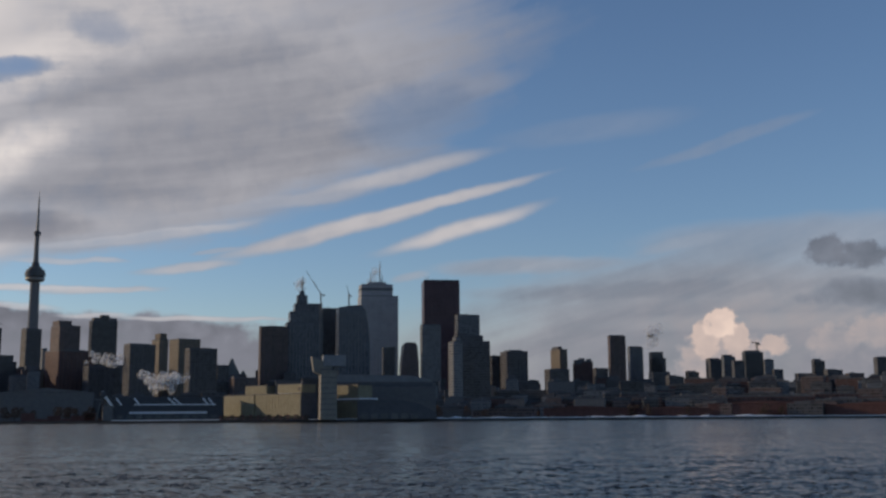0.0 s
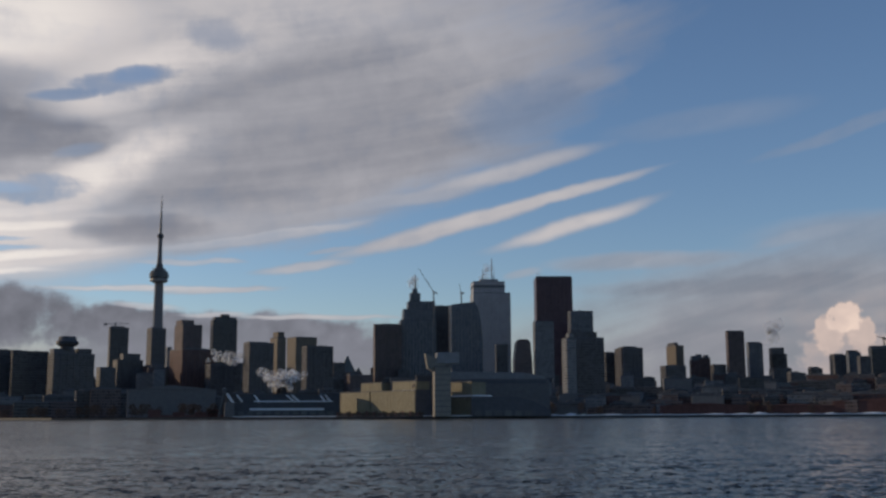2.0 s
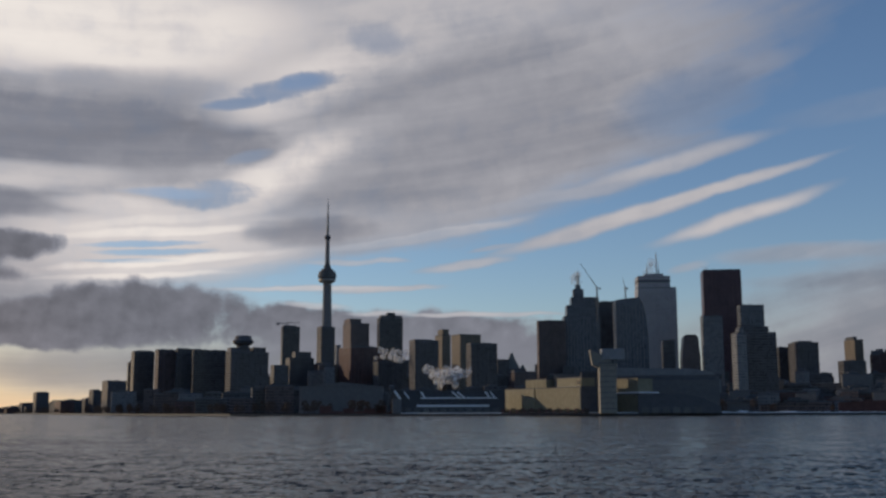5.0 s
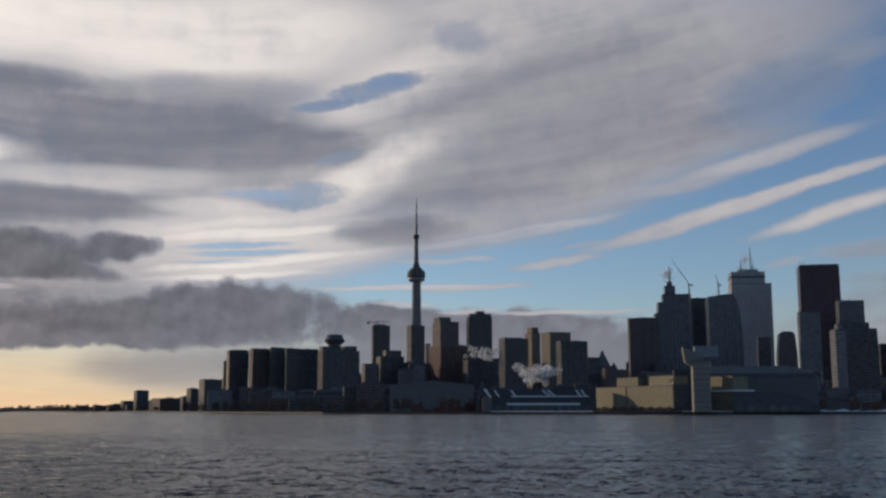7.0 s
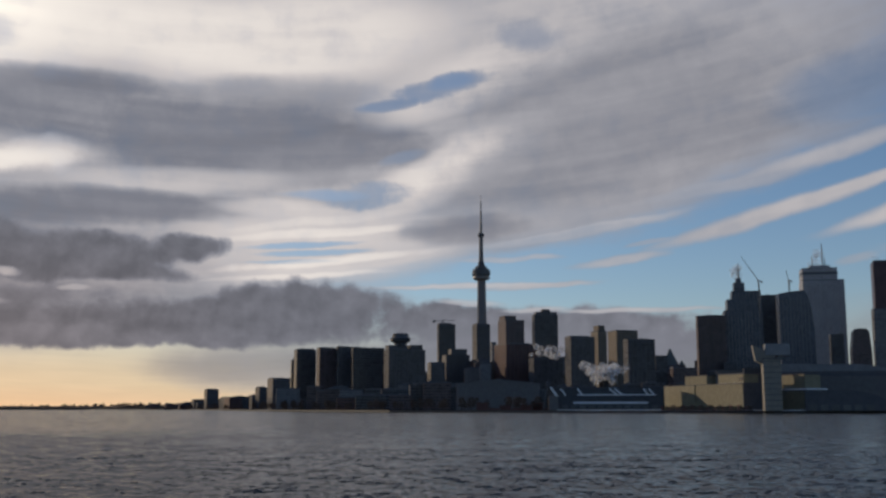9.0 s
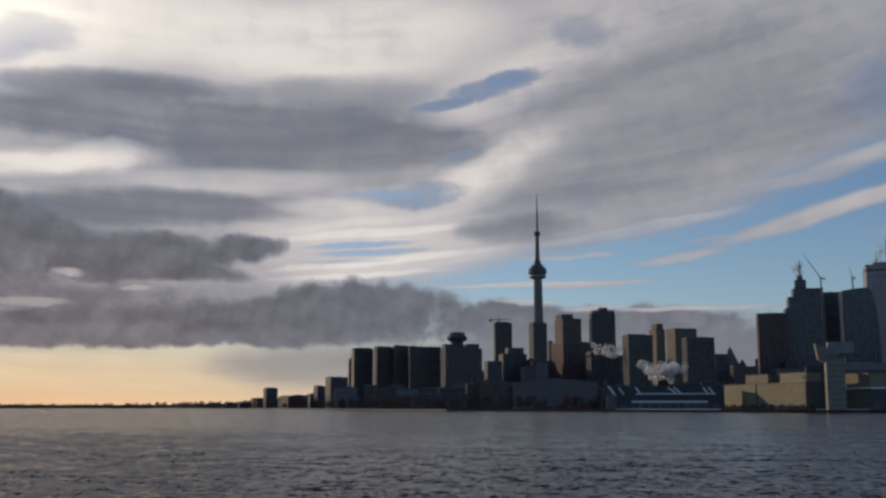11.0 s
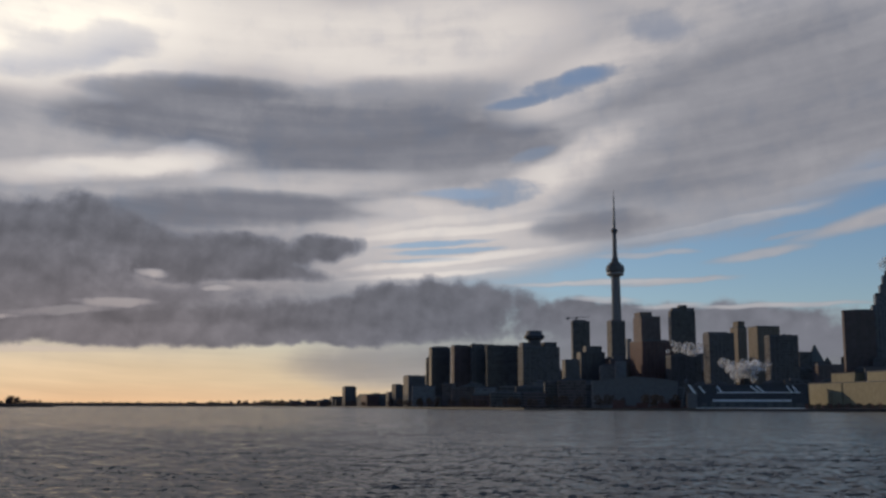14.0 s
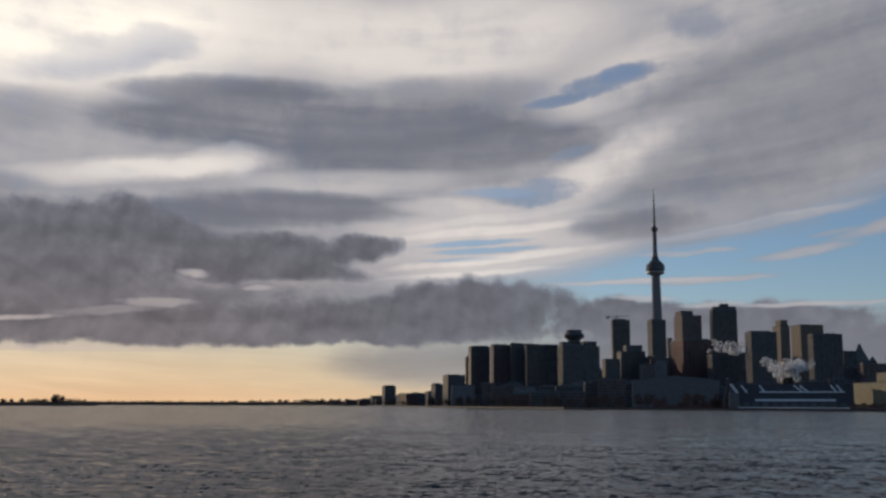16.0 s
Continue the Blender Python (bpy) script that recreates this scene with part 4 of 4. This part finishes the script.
part("upper_roof", prism(((-46, hall + 0.8), (-46, hall + 8), (22, hall + 7), (42, hall + 4), (50, hall - 4), (50, hall - 14), (46, hall - 14), (46, hall + 0.8)), -19, 19), ROOF_SHEET, raw, "pale grey roof sheet")
# dark strip puts the shade below the upper roof into colour
part("shade_gap", box(-45, 45, -20.4, -19.9, hall - 3.5, hall - 0.6), DARK, raw, "dark strip standing in for shade under the roof")
Q = (304.2, 905.3, 16.1)
front = thing("storage_barn", "dark low storage barn with a sloping roof", "barn", Q[0], Q[1], rot=-14)
bh = 17.0
part("wall", prism(((-31, 0), (40, 0), (40, bh * 0.35), (24, bh * 0.8), (8, bh), (-31, bh)), -9, 9), DARK, front)
for k in range(6):
    part("door", box(-28 + k * 9, -22 + k * 9, -9.5, -8.9, 0.2, 5.2), STEEL, front)

# low brown clutter in front of the stores
Q = (189.6, 905.4, 5.7)
fence = thing("quay_fence", "long low brown timber fence on the quay", "fence", Q[0], Q[1], rot=-12)
for k in range(36):
    part("board", box(-38 + k * 2.1, -36.1 + k * 2.1, -0.2, 0.2, 0, 4.2 + 0.9 * math.sin(k * 1.7), 0.05), BARK if k % 3 else RUST, fence)
part("rail", box(-38, 38, 0.2, 0.5, 2.6, 3.0), BARK, fence)

# dark dock shed with pale inclined conveyors
Q = (114.0, 1023.7, 9.9)
dock = thing("dock_shed", "dark dock shed with pale inclined conveyor tubes", "shed", Q[0], Q[1], rot=-6)
dh = 21.4
part("wall", box(-48, 58, -9, 9, 0, dh, 0.3), DARK, dock)
part("roof", box(-49, 59, -10, 10, dh, dh + 0.8, 0.2), DARK, dock)
part("pale_strip", box(-26, 44, -9.6, -8.9, 6.5, 8.5), SNOW, dock, "pale strip along the wall")
part("ledge", box(-22, 52, -10.5, -8.9, 14.9 - 0.6, 14.9 + 0.6), SNOW, dock, "snow-covered ledge")
for u0, u1 in ((-38, -33), (8, 16), (13, 21), (40, 45), (45, 50), (-22, -17)):
    part("conveyor", beam((u0, -10.5, dh - 0.5), (u1, -10.5, 14.4), 1.5), SNOW, dock)
for k in range(12):
    part("bay_door", box(-45 + k * 8.4, -39.5 + k * 8.4, -9.4, -8.95, 0.2, 5.4), STEEL, dock)
Q = (67.9, 1012.7, 9.9)
hopper = thing("ship_loader", "pale grey ship loader with a slanted boom", "loader", Q[0], Q[1], rot=-4)
part("leg", box(-4.5, 4.5, -4, 4, 0, 14, 0.4), SHED, hopper)
part("boom", beam((-6, 0, 27), (4, 0, 13), 2.2), SNOW, hopper, "pale boom")
part("brace", beam((-10, 0, 1), (-5, 0, 26), 1.2), STEEL, hopper)
part("cab", box(-7, -2, -2.5, 2.5, 22, 27, 0.3), DARK, hopper)

# long grey terminal shed and red scrap beside it
Q = (18.4, 1199.9, 11.0)
term = shed("terminal_shed", "long grey sheet-clad terminal shed", Q, -2, 92, 40, 29.9, SHED, roof=4.5)
rng = random.Random(5)
for k in range(9):
    Q = polar(0.0 + k * 0.62 + rng.uniform(-0.1, 0.1), 1045 + rng.uniform(0, 14))
    c = thing("freight_container", "rust-red steel freight container on the quay", "container", Q[0], Q[1], rot=rng.uniform(-12, 4), group="containers on the quay")
    hgt = rng.choice((2.6, 5.2, 7.8))
    part("body", box(-6, 6, -1.2, 1.2, 0, hgt, 0.1), RUST, c)
    for e in (-6, 6):
        part("end_post", box(e - 0.12, e + 0.12, -1.3, -1.15, 0, hgt), STEEL, c)


# ---- cranes ----
def tower_crane(label, pos, jib, rise, counter, height):
    """A crane with a lattice mast and a jib that climbs to the left or right."""
    ob = thing("tower_crane", label, "crane", pos[0], pos[1], pos[2] - height)
    mast = bmesh.new()
    for sx in (-1, 1):
        for sy in (-1, 1):
            beam((sx, sy, 0), (sx, sy, height), 0.55, mast)
    for k in range(int(height / 4)):
        beam((-1, -1, 4 * k), (1, -1, 4 * k + 4), 0.4, mast)
        beam((1, 1, 4 * k), (-1, 1, 4 * k + 4), 0.4, mast)
    part("mast", mast, STEEL, ob)
    arm = bmesh.new()
    top, bot = Vector((jib, 0, height + rise)), Vector((0, 0, height))
    for off in (0, 2.2):
        beam(bot + Vector((0, 0, off)), top, 0.55, arm)
    n = max(5, int(abs(jib) / 5))
    for k in range(n):
        f = k / n
        beam(bot.lerp(top, f), (bot + Vector((0, 0, 2.2))).lerp(top, min(1, f + 0.5 / n)), 0.35, arm)
    part("jib", arm, STEEL, ob)
    part("counter_jib", beam((0, 0, height), (counter, 0, height + 0.6), 1.3), STEEL, ob)
    part("counterweight", box(min(counter * 0.75, counter), max(counter * 0.75, counter), -1.6, 1.6, height - 3, height + 1.0, 0.2), DARK, ob)
    part("cab", box(-1.5, 1.5, -2.2, 2.2, height - 1.5, height + 2.2, 0.2), STEEL, ob)
    return ob


tower_crane("grey luffing tower crane over a high roof", (510.8, 1944.0, 235.4), -30, 46, 7, 233.4)
tower_crane("small grey luffing crane on a tower roof", (576.1, 1977.8, 239.9), -5, 20, 5, 30)
tower_crane("thin flat tower crane on an unfinished tower", (-83.1, 2258.5, 190.2), 28, 1.5, -22, 10)
tower_crane("small tower crane on an unfinished tower", (1144.2, 1466.4, 122.5), -14, 3, 5, 16)


# ---- steam ----
def steam(label, pos, w, h, seed, drift=0.6, mat=STEAM, lumps=24):
    """Lumpy drifting steam as one ragged body."""
    rng = random.Random(seed)
    bm = bmesh.new()
    for k in range(lumps):
        f = rng.random()
        r = h * rng.uniform(0.12, 0.24)
        c = Vector(((rng.random() - 0.5) * w * (0.75 + 0.25 * f) + drift * f * w * 0.3, rng.uniform(-0.3, 0.3) * w, f * h * 0.75 + r * 0.5))
        made = bmesh.ops.create_icosphere(bm, subdivisions=3, radius=r, matrix=Matrix.Translation(c))
        for v in made["verts"]:
            q = (v.co + Vector((seed * 31, 0, 0))) / (r * 0.8)
            v.co += (v.co - c) * (noise.fractal(q, 0.8, 2.0, 3) * 0.55)
    ob = link("steam_plume", bm, mat, smooth=True)
    ob.location = pos
    return tagged(ob, label, "steam", kind="stuff")


for (p, w, h, sd, text) in (((98.9, 1697.1, 83.2), 58, 22, 1, "white steam drifting from a roof vent"), ((134.1, 1242.8, 31.4), 58, 26, 2, "thick white steam rising behind the dock"),
                            ((146.1, 1231.4, 36.4), 20, 14, 7, "white steam close to a roof")):
    steam(text, p, w, h, sd)
for (p, w, h, sd, text) in (((481.4, 1997.8, 243.9), 18, 34, 3, "thin grey steam from a tower top"), ((721.1, 2289.1, 307.3), 30, 36, 4, "thin grey steam beside tower antennas"),
                            ((997.8, 1557.8, 116.9), 16, 44, 5, "thin dark smoke from a stack"), ((785.4, 2108.5, 292.2), 14, 12, 6, "thin grey steam from a tower roof")):
    steam(text, p, w, h, sd, mat=THIN_STEAM, lumps=9)

# ---- low town behind the quay ----
rng = random.Random(11)
MIX = (CONCRETE, BROWN, RED_BRICK, CONCRETE, PALE, DARK_GLASS, SHED)
LOOK = ("grey concrete", "brown stone", "red brick", "grey concrete", "pale stone", "dark glazed", "grey sheet-clad")
for k in range(262):
    if k < 175:
        az = rng.uniform(18.5, 47)
        dist = rng.choice((1230, 1330, 1430, 1540, 1650)) + rng.uniform(-30, 30)
        h = rng.uniform(9, 20) + (dist - 1200) * 0.085 * rng.uniform(0.5, 1.1)
    else:
        az = rng.uniform(-11, 13)
        dist = max(1250, shore_at(az) + 60) + rng.uniform(0, 240)
        h = rng.uniform(12, 34)
    w, d = rng.uniform(16, 42), rng.uniform(14, 24)
    x, y = polar(az, dist)
    i = rng.randrange(len(MIX))
    ob = tower("low_building", LOOK[i] + " low building with a flat roof", x, y, rng.uniform(-10, 5) - az, w, d, h, MIX[i], caps=((0.2, round(rng.uniform(0.4, 0.7), 2), rng.uniform(2, 4)),) if rng.random() < 0.6 else ())
    ob["group"] = "low town buildings"

# taller blocks that close the gaps between the towers
fill = random.Random(23)
for k in range(96):
    az = fill.uniform(-10.5, 13.5) if k < 34 else fill.uniform(15.5, 46.5)
    dist = (1750 if k < 34 else 1600) + fill.uniform(0, 330)
    h = dist * (fill.uniform(0.026, 0.046) if k < 34 else fill.uniform(0.020, 0.036))
    i = fill.randrange(6)
    x, y = polar(az, dist)
    ob = tower("mid_rise", LOOK[i] + " mid-rise block among city towers", x, y, fill.uniform(-8, 6) - az, fill.uniform(18, 46), fill.uniform(16, 26), h, MIX[i], caps=((0.15, round(fill.uniform(0.4, 0.8), 2), fill.uniform(2, 7)),))
    ob["category"], ob["group"] = "building", "mid-rise blocks"

for k in range(34):
    az = rng.uniform(-17.5, -11.5)
    x, y = polar(az, (2950 if az < -13.5 else 2250) + rng.uniform(0, 300))
    ob = tower("low_building", "dark far waterfront building with a flat roof", x, y, rng.uniform(6, 24) - az, rng.uniform(20, 45), 18, rng.uniform(8, 16) + max(0, az + 17) * 3.2, MIX[k % 3], caps=((0.2, 0.6, 2.5),))
    ob["group"] = "low town buildings"

# brick mill buildings in a row
for k in range(11):
    az = 24.5 + k * 2.15
    x, y = polar(az, 1235 + 12 * (k % 3))
    mill = tower("brick_mill", "long dark red brick mill with a low roof", x, y, -az + rng.uniform(-5, 4), rng.uniform(34, 50), 16, rng.uniform(15, 25), RED_BRICK, caps=((0.1, 0.4, 2.5),), ribs=9)
    mill["category"], mill["group"] = "mill", "brick mills"
# long rust-red rail sheds and snowy sidings
for az, dist, w, h, mat, label in ((29, 1150, 90, 10, RUST, "long rust-red rail shed with snow behind"), (33.5, 1165, 80, 9, RUST, "long rust-red rail shed with snow behind"), (38, 1200, 110, 14, RUST, "long rust-red warehouse on the waterfront"),
                                   (43.5, 1210, 100, 12, RUST, "long rust-red warehouse on the waterfront"), (24.5, 1120, 60, 8, BROWN, "low brown quay shed"), (21.2, 1090, 46, 9, SHED, "low grey quay shed")):
    x, y = polar(az, dist)
    shed("rail_shed", label, (x, y), -az, w, 14, h, mat, roof=2.5, roof_mat=mat)


def car(label, paint, x, y, rot):
    ob = thing("car", label, "car", x, y, rot=rot, group="cars parked on the quay")
    part("body", prism(((-2.2, 0.35), (2.2, 0.35), (2.25, 0.8), (1.4, 0.95), (0.8, 1.45), (-1.2, 1.45), (-1.9, 0.95), (-2.25, 0.85)), -0.85, 0.85), paint, ob)
    for u in (-1.4, 1.4):
        for v in (-0.8, 0.8):
            bm = lathe(((0.33, -0.1), (0.33, 0.1)), 12)
            bm.transform(Matrix.Translation((u, v, 0.33)) @ Matrix.Rotation(math.pi / 2, 4, "X"))
            part("wheel", bm, DARK, ob)
    return ob


for k in range(34):
    az = rng.uniform(19, 46)
    x, y = polar(az, shore_at(az) + rng.uniform(16, 60))
    car(("snow-covered car parked on the quay", "dark car parked on the snowy quay", "pale car parked on the snowy quay")[k % 3], (SNOW, DARK, MAST)[k % 3], x, y, -az + rng.uniform(-12, 12))
# snow banks along the sidings
for k in range(40):
    az = rng.uniform(17, 47)
    x, y = polar(az, shore_at(az) + rng.uniform(14, 90))
    bm = bmesh.new()
    bmesh.ops.create_icosphere(bm, subdivisions=3, radius=1, matrix=Matrix.Diagonal((rng.uniform(4, 16), rng.uniform(1.5, 3), rng.uniform(0.8, 2.6), 1)))
    for v in bm.verts:
        v.co += v.co.normalized() * noise.fractal(v.co * 0.5 + Vector((k, 0, 0)), 0.8, 2, 3) * 0.7
    ob = link("snow_bank", bm, SNOW, smooth=True)
    ob.matrix_world = pose(x, y, GROUND - 0.15, 0, 0, -az)
    tagged(ob, "grey-white heap of ploughed snow on the quay", "snow bank", "snow banks")

# ---- far shore, trees ----


def bare_tree(x, y, h, seed, z=GROUND):
    """A bare winter tree: tapered trunk, limbs and a ragged crown of twig clumps."""
    rng = random.Random(seed)
    ob = thing("tree", "bare dark winter tree on the far shore", "tree", x, y, z, group="shore trees")
    bm = lathe(((h * 0.035, 0), (h * 0.025, h * 0.4), (h * 0.01, h * 0.85)), 7)
    for k in range(7):
        a, f = rng.uniform(0, 6.28), rng.uniform(0.3, 0.7)
        beam((0, 0, f * h), (math.cos(a) * h * 0.3, math.sin(a) * h * 0.3, f * h + h * 0.25), h * 0.014, bm)
    part("trunk", bm, BARK, ob)
    bm = bmesh.new()
    for k in range(80):
        a, f, q = rng.uniform(0, 6.28), rng.uniform(0.3, 1.0), rng.uniform(0, 1) ** 0.5
        r = h * 0.36 * q * math.sin(math.pi * min(0.96, f * 0.86 + 0.1)) ** 0.6
        c = Vector((math.cos(a) * r, math.sin(a) * r, f * h))
        bmesh.ops.create_icosphere(bm, subdivisions=1, radius=h * rng.uniform(0.03, 0.07), matrix=Matrix.Translation(c) @ Matrix.Rotation(rng.uniform(0, 3), 4, "X") @ Matrix.Diagonal((1, rng.uniform(0.4, 1), rng.uniform(0.5, 1.3), 1)))
    part("crown", bm, BARK, ob)
    return ob


def islet(name, label, az0, az1, dist, deep, high, mat=BARK):
    bm = bmesh.new()
    n = 40
    rows = []
    for j, (dd, zz) in enumerate(((0, -1), (0.5, high * 0.6), (deep * 0.5, high), (deep, high * 0.6), (deep + 1, -1))):
        rows.append([bm.verts.new((*polar(az0 + (az1 - az0) * k / n, dist + dd + 8 * noise.noise((k * 0.4, j * 0.2, 1))), zz if 0 < k < n else -1)) for k in range(n + 1)])
    for p, q in zip(rows, rows[1:]):
        for k in range(n):
            bm.faces.new((p[k], p[k + 1], q[k + 1], q[k]))
    tagged(link(name, bm, mat), label, "shore", kind="structure")


islet("island_shore", "low wooded island shore across the harbour", -40, -29.4, 2300, 60, 7.5)
islet("far_shore", "low dark far shore on the horizon", -31, -13, 3900, 80, 12.0)
rng = random.Random(3)
SAMPLES = [bare_tree(*polar(-10.5 + k * 1.7, shore_at(-10.5 + k * 1.7) + 25), 8 + k * 0.8, 40 + k) for k in range(8)]


def woods(name, label, places):
    """Far trees, too many to count, as one body."""
    verts, faces = [], []
    for x, y, z, h, k in places:
        ob = SAMPLES[k % 8]
        size = h / (8 + (k % 8) * 0.8)
        c, n = math.cos(k * 2.4) * size, math.sin(k * 2.4) * size
        for p in ob.children:
            start = len(verts)
            verts += [(x + v.co.x * c - v.co.y * n, y + v.co.x * n + v.co.y * c, z + v.co.z * size) for v in p.data.vertices]
            faces += [[start + i for i in f.vertices] for f in p.data.polygons]
    me = bpy.data.meshes.new(name)
    me.from_pydata(verts, [], faces)
    me.materials.append(BARK)
    tagged(new(name, me), label, "trees", kind="stuff")


places = []
for k in range(120):
    az = -29.6 - 8.5 * rng.random()
    tall = (rng.uniform(8, 14) if az < -30 else rng.uniform(6, 9)) * (1.5 if -31.9 < az < -31.2 else 1.0)
    places.append((*polar(az, 2300 + rng.uniform(8, 50)), 1.0, tall, k))
woods("island_woods", "bare dark trees on the low island shore", places)
places = []
for k in range(170):
    az = rng.uniform(-30, -14.5)
    places.append((*polar(az, 3910 + rng.uniform(8, 60)), 2.0, rng.uniform(10, 15) * (1 + max(0, (az + 24) / 9) * 0.8), k))
woods("far_woods", "bare dark trees along the far shore", places)
for k in range(150):
    if k < 60:
        az, off = rng.uniform(-18.5, -10.5), rng.uniform(15, 60)
    elif k < 108:
        az, off = rng.uniform(-11, 4), rng.uniform(12, 45)
    else:
        az, off = rng.uniform(18, 46), rng.uniform(50, 150)
    copy_thing(SAMPLES[k % 8], pose(*polar(az, shore_at(az) + off), GROUND, 0, 0, rng.uniform(0, 360)))
